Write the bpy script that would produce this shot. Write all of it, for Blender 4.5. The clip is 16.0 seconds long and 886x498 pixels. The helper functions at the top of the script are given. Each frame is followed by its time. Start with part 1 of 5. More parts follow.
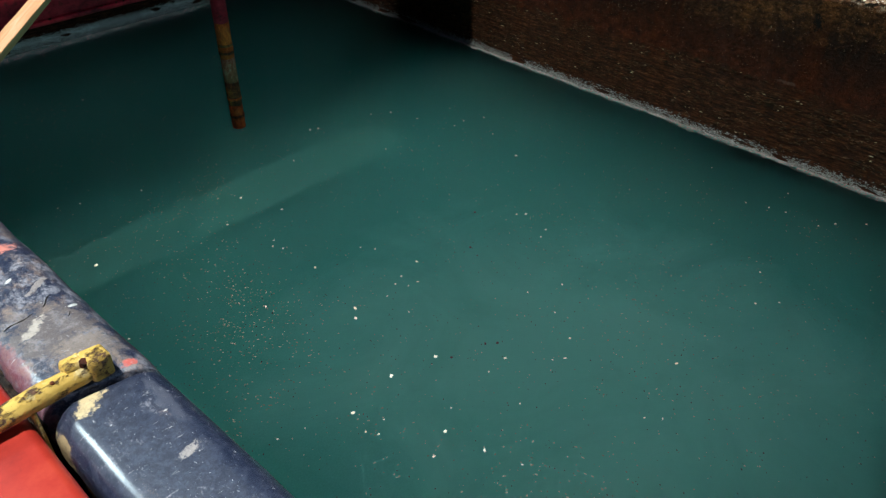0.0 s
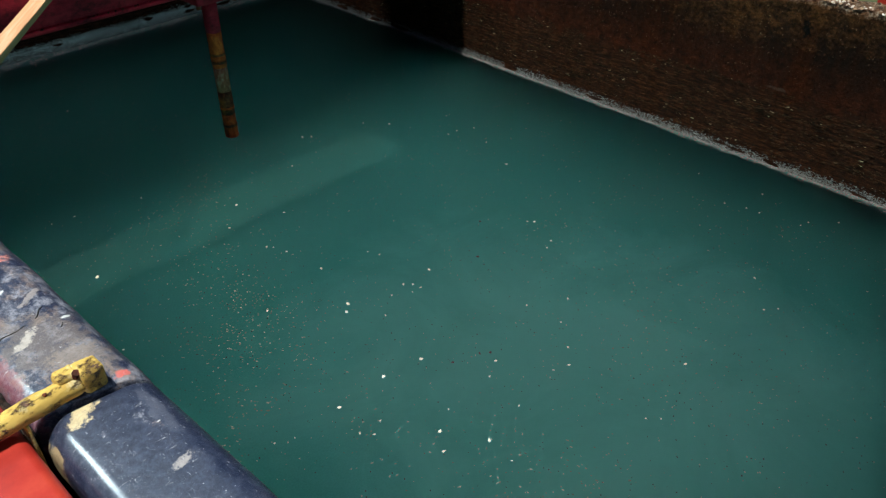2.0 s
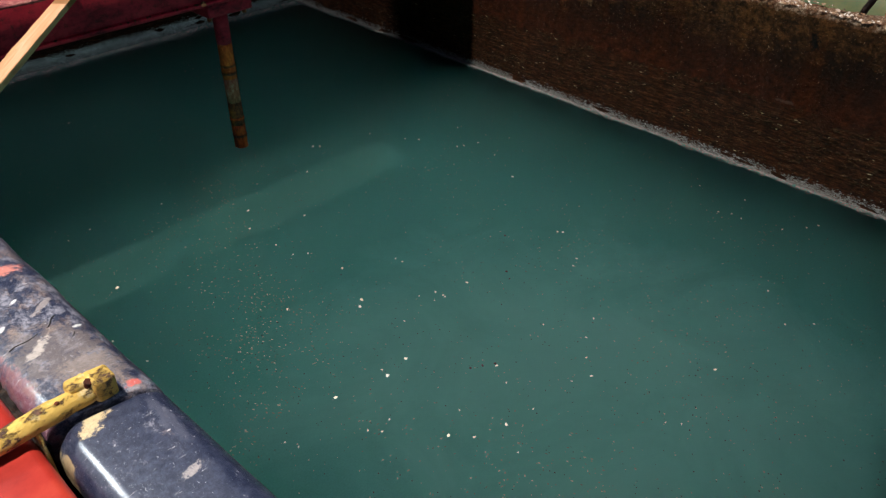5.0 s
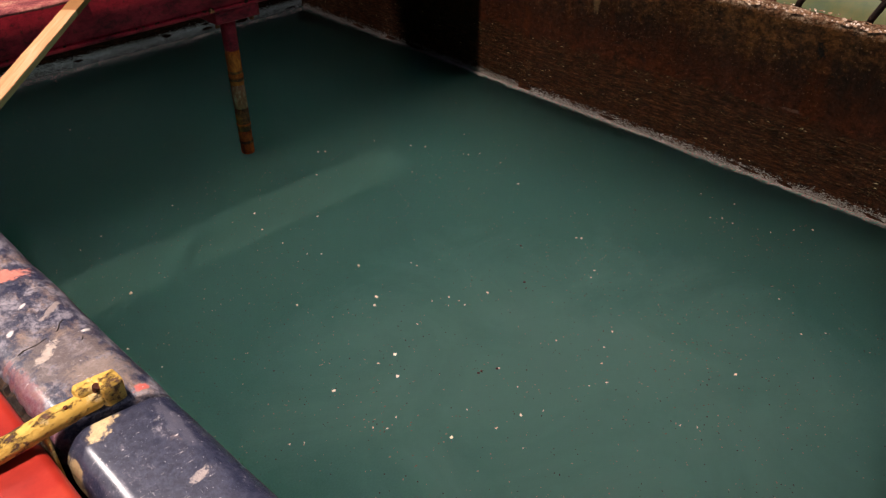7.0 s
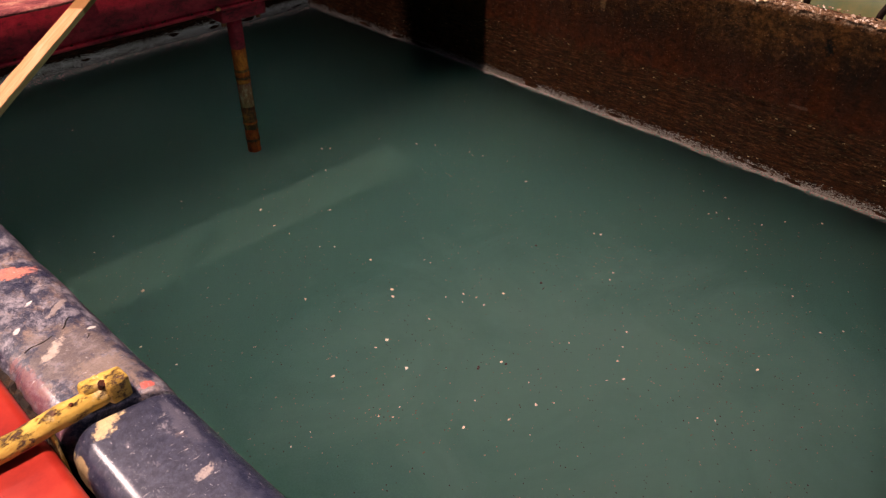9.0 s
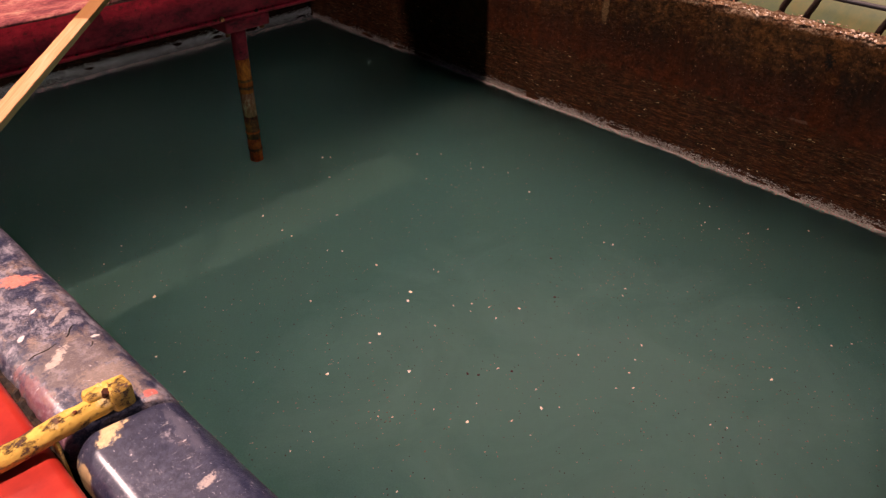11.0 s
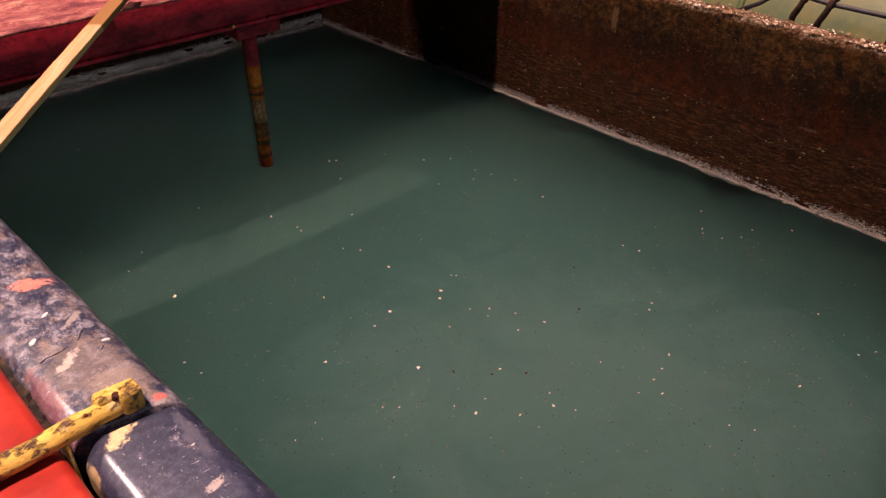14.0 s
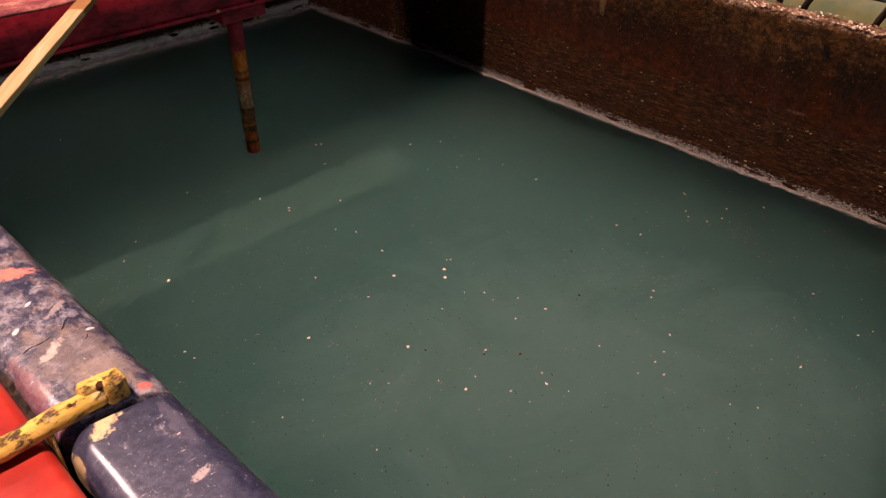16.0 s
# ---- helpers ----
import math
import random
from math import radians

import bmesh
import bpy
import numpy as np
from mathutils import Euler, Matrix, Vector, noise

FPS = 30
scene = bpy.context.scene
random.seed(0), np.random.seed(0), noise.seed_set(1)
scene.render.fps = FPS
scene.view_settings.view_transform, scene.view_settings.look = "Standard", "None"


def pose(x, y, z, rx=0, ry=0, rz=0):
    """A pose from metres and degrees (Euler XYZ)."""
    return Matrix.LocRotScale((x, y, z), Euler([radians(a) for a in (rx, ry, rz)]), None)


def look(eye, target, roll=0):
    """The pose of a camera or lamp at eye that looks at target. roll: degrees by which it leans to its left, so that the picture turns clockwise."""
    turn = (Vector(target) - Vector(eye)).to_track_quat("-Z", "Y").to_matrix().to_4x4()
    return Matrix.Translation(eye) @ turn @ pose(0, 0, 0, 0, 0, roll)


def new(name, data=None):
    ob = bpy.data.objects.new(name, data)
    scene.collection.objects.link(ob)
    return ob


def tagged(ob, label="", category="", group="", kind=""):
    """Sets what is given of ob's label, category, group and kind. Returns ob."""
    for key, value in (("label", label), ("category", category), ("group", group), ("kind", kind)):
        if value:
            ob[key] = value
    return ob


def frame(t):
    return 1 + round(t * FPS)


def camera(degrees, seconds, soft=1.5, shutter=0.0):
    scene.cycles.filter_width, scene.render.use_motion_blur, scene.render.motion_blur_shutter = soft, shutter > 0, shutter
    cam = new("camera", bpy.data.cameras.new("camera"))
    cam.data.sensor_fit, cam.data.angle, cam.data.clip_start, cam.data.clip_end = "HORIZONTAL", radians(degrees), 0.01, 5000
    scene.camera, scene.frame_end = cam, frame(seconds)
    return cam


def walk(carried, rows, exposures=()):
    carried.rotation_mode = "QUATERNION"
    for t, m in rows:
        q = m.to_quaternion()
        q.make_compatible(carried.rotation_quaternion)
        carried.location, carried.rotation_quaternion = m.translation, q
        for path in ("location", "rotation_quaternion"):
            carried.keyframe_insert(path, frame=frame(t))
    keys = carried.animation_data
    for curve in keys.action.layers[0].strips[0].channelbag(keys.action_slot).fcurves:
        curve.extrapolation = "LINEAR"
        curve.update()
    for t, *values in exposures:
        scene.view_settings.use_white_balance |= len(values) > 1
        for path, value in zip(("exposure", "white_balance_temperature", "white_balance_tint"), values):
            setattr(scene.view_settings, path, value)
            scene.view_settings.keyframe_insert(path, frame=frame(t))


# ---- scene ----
cam = camera(60, 16.0, soft=1.3)
# seconds, eye, heading, pitch, lean
PATH = [
    (0.0, 0.113, 0.167, 1.484, -45.19, -36.61, 0.09),
    (0.5, 0.113, 0.164, 1.487, -45.39, -36.52, -0.00),
    (1.0, 0.115, 0.166, 1.487, -45.81, -36.49, 0.19),
    (1.5, 0.113, 0.164, 1.492, -45.68, -36.00, -0.03),
    (2.0, 0.114, 0.163, 1.489, -45.70, -36.11, -0.04),
    (2.5, 0.114, 0.167, 1.486, -45.99, -36.25, 0.32),
    (3.0, 0.110, 0.164, 1.490, -45.53, -36.06, 0.03),
    (3.5, 0.113, 0.164, 1.489, -45.46, -36.10, 0.02),
    (4.0, 0.109, 0.163, 1.494, -45.29, -35.67, -0.07),
    (6.5, 0.108, 0.160, 1.497, -44.84, -35.13, -0.03),
    (7.0, 0.103, 0.164, 1.498, -44.72, -34.87, 0.03),
    (7.5, 0.104, 0.163, 1.501, -44.39, -34.80, -0.20),
    (8.0, 0.108, 0.160, 1.499, -44.43, -35.12, -0.14),
    (8.5, 0.108, 0.164, 1.496, -44.45, -35.37, -0.10),
    (9.0, 0.106, 0.163, 1.495, -44.08, -34.98, -0.36),
    (9.5, 0.105, 0.163, 1.500, -44.40, -34.98, 0.04),
    (12.0, 0.096, 0.153, 1.504, -43.89, -33.87, -0.01),
    (12.5, 0.096, 0.147, 1.506, -43.78, -34.02, -0.10),
    (13.0, 0.097, 0.156, 1.505, -43.68, -33.89, -0.04),
    (13.5, 0.095, 0.158, 1.508, -43.47, -33.82, 0.11),
    (14.0, 0.096, 0.157, 1.508, -43.35, -33.82, 0.07),
    (14.5, 0.096, 0.151, 1.508, -43.37, -33.89, 0.13),
    (15.0, 0.098, 0.159, 1.503, -43.79, -34.13, 0.61),
    (15.5, 0.100, 0.161, 1.502, -44.07, -34.84, 0.31),
    (16.0, 0.105, 0.157, 1.505, -44.20, -34.93, 0.11),
]


def aim(x, y, z, heading, pitch, lean):
    a, b = radians(heading), radians(pitch)
    way = Vector((-math.cos(b) * math.sin(a), math.cos(b) * math.cos(a), math.sin(b)))
    eye = Vector((x, y, z))
    return look(eye, eye + way, lean)


walk(cam, [(t, aim(*row)) for t, *row in PATH], exposures=[
    (0.0, 0.50, 5800, -5), (2.0, 0.50, 5800, -5), (4.0, 0.50, 5900, -1), (6.5, 0.53, 7400, 23), (8.0, 0.56, 8200, 30),
    (9.5, 0.59, 8900, 45), (12.0, 0.62, 9100, 50), (14.0, 0.62, 9100, 50), (16.0, 0.62, 9350, 52)])

# ---------------------------------------------------------------- light
SUN_EL, SUN_STRENGTH, SKY_STRENGTH = 79.0, 5.0, 0.05
world = bpy.data.worlds.new("sky")
scene.world = world
world.use_nodes = True
wn = world.node_tree.nodes
sky = wn.new("ShaderNodeTexSky")
sky.sky_type, sky.sun_disc = "NISHITA", False
sky.sun_elevation, sky.sun_rotation = radians(SUN_EL), radians(-90)
world.node_tree.links.new(sky.outputs[0], wn["Background"].inputs[0])
wn["Background"].inputs[1].default_value = SKY_STRENGTH
sun = new("sun", bpy.data.lights.new("sun", "SUN"))
sun.data.energy, sun.data.angle, sun.data.color = SUN_STRENGTH, radians(3.5), (1.0, 0.95, 0.88)
sun.matrix_basis = look((-math.cos(radians(SUN_EL)), 0.02, math.sin(radians(SUN_EL))), (0, 0, 0))


# bounds of the gap in the added roof, set to trim sun and sky
OPEN_X, OPEN_Y = (-2.0, 3.0), (0.35, 3.42)
# unseen area lamp added in the gap's north-west corner for the rim's highlight
highlight_lamp = new("rim_highlight_lamp", bpy.data.lights.new("rim_highlight_lamp", "AREA"))
highlight_lamp.data.shape, highlight_lamp.data.size, highlight_lamp.data.size_y = "RECTANGLE", 0.9, 0.8
highlight_lamp.data.energy, highlight_lamp.data.color = 150.0, (0.92, 0.97, 1.0)
highlight_lamp.matrix_basis = pose(-1.45, 3.92, 3.42, 0, 0, 0)


# the tank: inner faces, wall top and bottom; the water stands at 0
XL, XR, YN, YF, TOP, FLOOR = 0.345, 2.854, -1.3, 4.187, 0.64, -1.2


# ---------------------------------------------------------------- materials
class Mat:
    """Small builder for node materials."""

    def __init__(self, name):
        self.m = bpy.data.materials.new(name)
        self.m.use_nodes = True
        self.t = self.m.node_tree
        self.b = self.t.nodes["Principled BSDF"]
        self.co = self.t.nodes.new("ShaderNodeTexCoord").outputs["Object"]

    def link(self, a, b):
        self.t.links.new(a, b)

    def mapped(self, scale):
        n = self.t.nodes.new("ShaderNodeMapping")
        n.inputs["Scale"].default_value = scale
        self.link(self.co, n.inputs[0])
        return n.outputs[0]

    def noise(self, scale, detail=4.0, rough=0.6, stretch=(1, 1, 1), warp=0.0):
        n = self.t.nodes.new("ShaderNodeTexNoise")
        n.inputs["Scale"].default_value, n.inputs["Detail"].default_value = scale, detail
        n.inputs["Roughness"].default_value, n.inputs["Distortion"].default_value = rough, warp
        self.link(self.mapped(stretch), n.inputs["Vector"])
        return n.outputs["Fac"]

    def ramp(self, fac, *stops):
        n = self.t.nodes.new("ShaderNodeValToRGB")
        e = n.color_ramp.elements
        while len(e) < len(stops):
            e.new(0.5)
        for k, (p, c) in enumerate(stops):
            e[k].position = p
            e[k].color = (*c, 1) if isinstance(c, tuple) else (c, c, c, 1)
        self.link(fac, n.inputs[0])
        return n.outputs[0]

    def mix(self, fac, a, b, blend="MIX"):
        n = self.t.nodes.new("ShaderNodeMix")
        n.data_type, n.blend_type = "RGBA", blend
        for sock, v in ((n.inputs[0], fac), (n.inputs[6], a), (n.inputs[7], b)):
            if isinstance(v, bpy.types.NodeSocket):
                self.link(v, sock)
            elif isinstance(v, tuple):
                sock.default_value = (*v, 1)
            else:
                sock.default_value = v
        return n.outputs[2]

    def math(self, op, a, b=0.0):
        n = self.t.nodes.new("ShaderNodeMath")
        n.operation = op
        for sock, v in ((n.inputs[0], a), (n.inputs[1], b)):
            if isinstance(v, bpy.types.NodeSocket):
                self.link(v, sock)
            else:
                sock.default_value = v
        return n.outputs[0]

    def axis(self, k):
        n = self.t.nodes.new("ShaderNodeSeparateXYZ")
        self.link(self.co, n.inputs[0])
        return n.outputs[k]

    def bump(self, height, strength=0.4, distance=0.01):
        n = self.t.nodes.new("ShaderNodeBump")
        n.inputs["Strength"].default_value, n.inputs["Distance"].default_value = strength, distance
        self.link(height, n.inputs["Height"])
        self.link(n.outputs[0], self.b.inputs["Normal"])

    def set(self, colour=None, rough=None, metal=None, spec=None, coat=None):
        for key, v in (("Base Color", colour), ("Roughness", rough), ("Metallic", metal), ("Specular IOR Level", spec), ("Coat Weight", coat)):
            if v is None:
                continue
            if isinstance(v, bpy.types.NodeSocket):
                self.link(v, self.b.inputs[key])
            else:
                self.b.inputs[key].default_value = (*v, 1) if isinstance(v, tuple) else v
        return self.m


def island(q):
    n = q.t.nodes.new("ShaderNodeNewGeometry")
    return n.outputs["Random Per Island"]


def mat_water():
    q = Mat("turbid_green_water")
    cloud = q.noise(1.1, 3, 0.5, warp=0.6)
    silt = q.ramp(q.noise(210, 2, 0.8), (0.3, 0.0), (0.72, 1.0))
    base = q.mix(silt, (0.034, 0.214, 0.170), (0.047, 0.264, 0.209))
    base = q.mix(q.ramp(cloud, (0.4, 0.0), (0.8, 0.6)), base, (0.057, 0.254, 0.186))
    # pale silt haze; the same ellipse paints the better-lit middle of the water
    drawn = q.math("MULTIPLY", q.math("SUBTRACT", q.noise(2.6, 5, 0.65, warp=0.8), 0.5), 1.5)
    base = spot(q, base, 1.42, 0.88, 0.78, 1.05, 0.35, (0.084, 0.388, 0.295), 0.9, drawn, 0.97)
    q.set(base, 0.04, spec=0.2)
    b = q.b
    b.inputs["Subsurface Weight"].default_value = 1.0
    b.inputs["Subsurface Radius"].default_value = (0.38, 0.50, 0.47)
    b.inputs["Subsurface Scale"].default_value = 140.0
    b.inputs["IOR"].default_value = 1.33
    q.bump(q.noise(6, 2, 0.5), 0.02, 0.01)
    clear = q.t.nodes.new("ShaderNodeBsdfTransparent")
    clear.inputs[0].default_value = (0.75, 0.95, 0.88, 1)
    mixer = q.t.nodes.new("ShaderNodeMixShader")
    mixer.inputs[0].default_value = 0.19
    q.link(b.outputs[0], mixer.inputs[1])
    q.link(clear.outputs[0], mixer.inputs[2])
    q.link(mixer.outputs[0], q.t.nodes["Material Output"].inputs[0])
    return q.m


def mat_tank_wall():
    q = Mat("rust_stained_concrete")
    z = q.axis(2)
    broad = q.noise(2.2, 5, 0.65, (1, 1, 0.7), 0.4)
    streak = q.noise(7, 5, 0.7, (1, 1, 0.16), 0.3)
    mottle = q.noise(26, 9, 0.82, (0.8, 1, 1.1), 0.2)
    fine = q.noise(70, 4, 0.75)
    base = q.ramp(broad, (0.3, (0.00368, 0.00222, 0.001392)), (0.5, (0.01443, 0.003996, 0.001479)), (0.68, (0.03091, 0.009324, 0.002958)))
    base = q.mix(q.ramp(streak, (0.5, 0.0), (0.72, 0.55)), base, (0.05152, 0.01066, 0.002711))
    base = q.mix(q.ramp(streak, (0.25, 0.8), (0.42, 0.0)), base, (0.008243, 0.005328, 0.003944))
    # olive and ochre weathering of the upper third, broken into blotches
    up = q.math("ADD", z, q.math("MULTIPLY", q.math("SUBTRACT", q.math("ADD", broad, mottle), 1.0), 0.42))
    base = q.mix(q.ramp(q.math("MULTIPLY", up, 1.4), (0.62, 0.0), (0.86, 0.75)), base, q.ramp(mottle, (0.36, (0.006182, 0.003996, 0.002465)), (0.5, (0.04328, 0.01865, 0.005916)), (0.62, (0.1082, 0.04396, 0.01282))))
    base = q.mix(q.ramp(mottle, (0.33, 0.85), (0.47, 0.0)), base, (0.00368, 0.00259, 0.00174))
    base = q.mix(q.ramp(mottle, (0.56, 0.0), (0.72, 0.55)), base, (0.08758, 0.02797, 0.008381))
    # pale crumbled arris
    arris = q.math("ADD", z, q.math("MULTIPLY", q.math("SUBTRACT", q.math("ADD", fine, mottle), 1.0), 0.055))
    crumb = q.ramp(q.noise(85, 6, 0.8), (0.34, (0.02576, 0.00999, 0.005916)), (0.46, (0.13, 0.075, 0.045)), (0.56, (0.27, 0.20, 0.14)), (0.68, (0.52, 0.46, 0.40)))
    soil = q.ramp(q.noise(60, 4, 0.7), (0.4, (0.02267, 0.00666, 0.003451)), (0.6, (0.13, 0.055, 0.024)))
    base = q.mix(q.ramp(arris, (0.618, 0.0), (0.634, 0.95)), base, q.mix(q.ramp(q.noise(9, 5, 0.75), (0.44, 0.0), (0.58, 0.85)), crumb, soil))
    base = q.mix(q.ramp(q.noise(150, 2, 0.6), (0.68, 0.0), (0.73, 0.9)), base, (0.26, 0.17, 0.10))

    def blob(c, x, zz, rx, rz, colour, much):
        dx = q.math("DIVIDE", q.math("SUBTRACT", q.axis(0), x), rx)
        dz = q.math("DIVIDE", q.math("SUBTRACT", z, zz), rz)
        d = q.math("ADD", q.math("ADD", q.math("MULTIPLY", dx, dx), q.math("MULTIPLY", dz, dz)), q.math("MULTIPLY", q.math("SUBTRACT", q.math("ADD", fine, mottle), 1.0), 4.0))
        return q.mix(q.ramp(d, (0.3, much), (1.1, 0.0)), c, colour)

    end = YF + 0.1
    base = blob(base, end - 2.02, 0.51, 0.020, 0.060, (0.15, 0.085, 0.040), 0.5)
    base = blob(base, end - 1.072, 0.54, 0.022, 0.03, (0.003, 0.003, 0.003), 0.95)
    base = blob(base, end - 1.041, 0.25, 0.018, 0.022, (0.003, 0.003, 0.003), 0.95)
    base = blob(base, end - 1.118, 0.30, 0.050, 0.007, (0.14, 0.10, 0.08), 0.5)
    # rust-red tide band over the crust, then level courses of crust above the waterline
    tide = q.math("ADD", z, q.math("MULTIPLY", q.math("SUBTRACT", streak, 0.5), 0.14))
    base = q.mix(q.math("MULTIPLY", q.ramp(tide, (0.22, 0.0), (0.29, 0.55)), q.ramp(tide, (0.31, 1.0), (0.46, 0.0))), base, q.ramp(mottle, (0.38, (0.01236, 0.002664, 0.000986)), (0.6, (0.06182, 0.01199, 0.002958))))
    course = q.noise(46, 8, 0.86, (0.30, 0.30, 2.4), 0.35)
    crust = q.ramp(course, (0.38, (0.00368, 0.001924, 0.00116)), (0.49, (0.02679, 0.007992, 0.002958)), (0.60, (0.07728, 0.02464, 0.008381)), (0.72, (0.22, 0.14, 0.075)))
    crust = q.mix(q.ramp(mottle, (0.4, 0.7), (0.58, 0.0)), crust, (0.007213, 0.002997, 0.001479))
    edge = q.math("ADD", z, q.math("MULTIPLY", q.math("SUBTRACT", q.math("ADD", broad, mottle), 1.0), 0.13))
    base = q.mix(q.ramp(edge, (0.235, 0.9), (0.295, 0.0)), base, crust)
    q.bump(q.math("ADD", q.math("ADD", fine, q.math("MULTIPLY", mottle, 2.0)), q.math("MULTIPLY", course, 1.2)), 0.9, 0.012)
    return q.set(base, q.ramp(streak, (0.3, 0.6), (0.7, 0.92)), spec=0.05)


def mat_grit():
    q = Mat("brown_encrustation")
    c = q.ramp(island(q), (0.0, (0.008, 0.005, 0.003)), (0.5, (0.036, 0.018, 0.009)), (0.965, (0.080, 0.038, 0.016)), (0.985, (0.32, 0.23, 0.14)))
    q.bump(q.noise(160, 3), 0.4, 0.004)
    return q.set(q.mix(q.ramp(q.noise(9, 3), (0.4, 0.0), (0.7, 0.5)), c, (0.034, 0.011, 0.004)), 0.8, spec=0.12)


def mat_scum():
    q = Mat("pale_grey_scum")
    c = q.ramp(island(q), (0.0, (0.014, 0.012, 0.011)), (0.5, (0.048, 0.044, 0.041)), (1.0, (0.19, 0.18, 0.168)))
    return q.set(q.mix(q.ramp(q.noise(5, 3), (0.35, 0.0), (0.6, 0.6)), c, (0.09, 0.08, 0.07)), 0.8)


# lighter copy of the scum, making up for missing light at the end wall
def mat_lit_scum():
    q = Mat("lightened_scum")
    c = q.ramp(island(q), (0.0, (0.18, 0.175, 0.17)), (0.5, (0.46, 0.45, 0.43)), (1.0, (0.72, 0.70, 0.67)))
    return q.set(q.mix(q.ramp(q.noise(4, 4, 0.7), (0.45, 0.0), (0.65, 0.6)), c, (0.14, 0.13, 0.12)), 0.85)


def mat_crumb():
    q = Mat("broken_concrete_crumbs")
    c = q.ramp(island(q), (0.0, (0.018, 0.012, 0.010)), (0.4, (0.10, 0.055, 0.032)), (0.75, (0.26, 0.17, 0.11)), (1.0, (0.58, 0.54, 0.50)))
    q.bump(q.noise(200, 3), 0.4, 0.003)
    return q.set(q.mix(q.ramp(q.noise(5, 4, 0.7), (0.42, 0.0), (0.62, 0.7)), c, (0.12, 0.055, 0.025)), 0.85, spec=0.2)


def mat_dust():
    q = Mat("floating_dust")
    return q.set(q.ramp(island(q), (0.0, (0.006, 0.010, 0.008)), (0.52, (0.012, 0.020, 0.016)), (0.56, (0.13, 0.17, 0.13)), (1.0, (0.36, 0.36, 0.27))), 0.7)


def mat_maroon():
    q = Mat("maroon_weathered_paint")
    big, fine = q.noise(9, 9, 0.82, (0.5, 1, 1)), q.noise(60, 6, 0.78)
    c = q.ramp(big, (0.38, (0.05, 0.004, 0.008)), (0.5, (0.27, 0.010, 0.022)), (0.66, (0.46, 0.022, 0.036)))
    c = q.mix(q.ramp(fine, (0.54, 0.0), (0.66, 0.75)), c, (0.035, 0.014, 0.011))
    c = q.mix(q.ramp(q.noise(120, 4, 0.7, (0.6, 1, 1)), (0.68, 0.0), (0.75, 0.4)), c, (0.36, 0.12, 0.09))
    q.bump(q.math("ADD", fine, big), 0.5, 0.005)
    return q.set(c, q.ramp(fine, (0.3, 0.5), (0.7, 0.8)), spec=0.12)


def mat_pink():
    q = Mat("faded_red_dusty_paint")
    a, fine = q.noise(13, 9, 0.82, (0.6, 1, 1), 0.4), q.noise(75, 6, 0.8, (0.6, 1, 1))
    c = q.ramp(a, (0.40, (0.09, 0.014, 0.020)), (0.5, (0.24, 0.060, 0.058)), (0.60, (0.34, 0.16, 0.12)), (0.70, (0.40, 0.28, 0.19)))
    c = q.mix(q.ramp(fine, (0.50, 0.0), (0.60, 0.85)), c, (0.11, 0.022, 0.026))
    q.bump(q.math("ADD", a, fine), 0.6, 0.007)
    return q.set(c, 0.8, spec=0.25)


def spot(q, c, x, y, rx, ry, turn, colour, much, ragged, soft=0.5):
    """A ragged patch lying flat round (x, y): paint stains, and the water's painted light."""
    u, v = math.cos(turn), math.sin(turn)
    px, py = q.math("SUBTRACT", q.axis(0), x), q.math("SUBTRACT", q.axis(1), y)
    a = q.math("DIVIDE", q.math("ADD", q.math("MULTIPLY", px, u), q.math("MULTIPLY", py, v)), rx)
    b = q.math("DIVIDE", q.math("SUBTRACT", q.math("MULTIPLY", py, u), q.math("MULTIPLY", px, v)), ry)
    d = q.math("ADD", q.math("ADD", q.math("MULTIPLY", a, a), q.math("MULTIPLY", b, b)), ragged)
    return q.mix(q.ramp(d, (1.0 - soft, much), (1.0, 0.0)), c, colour)


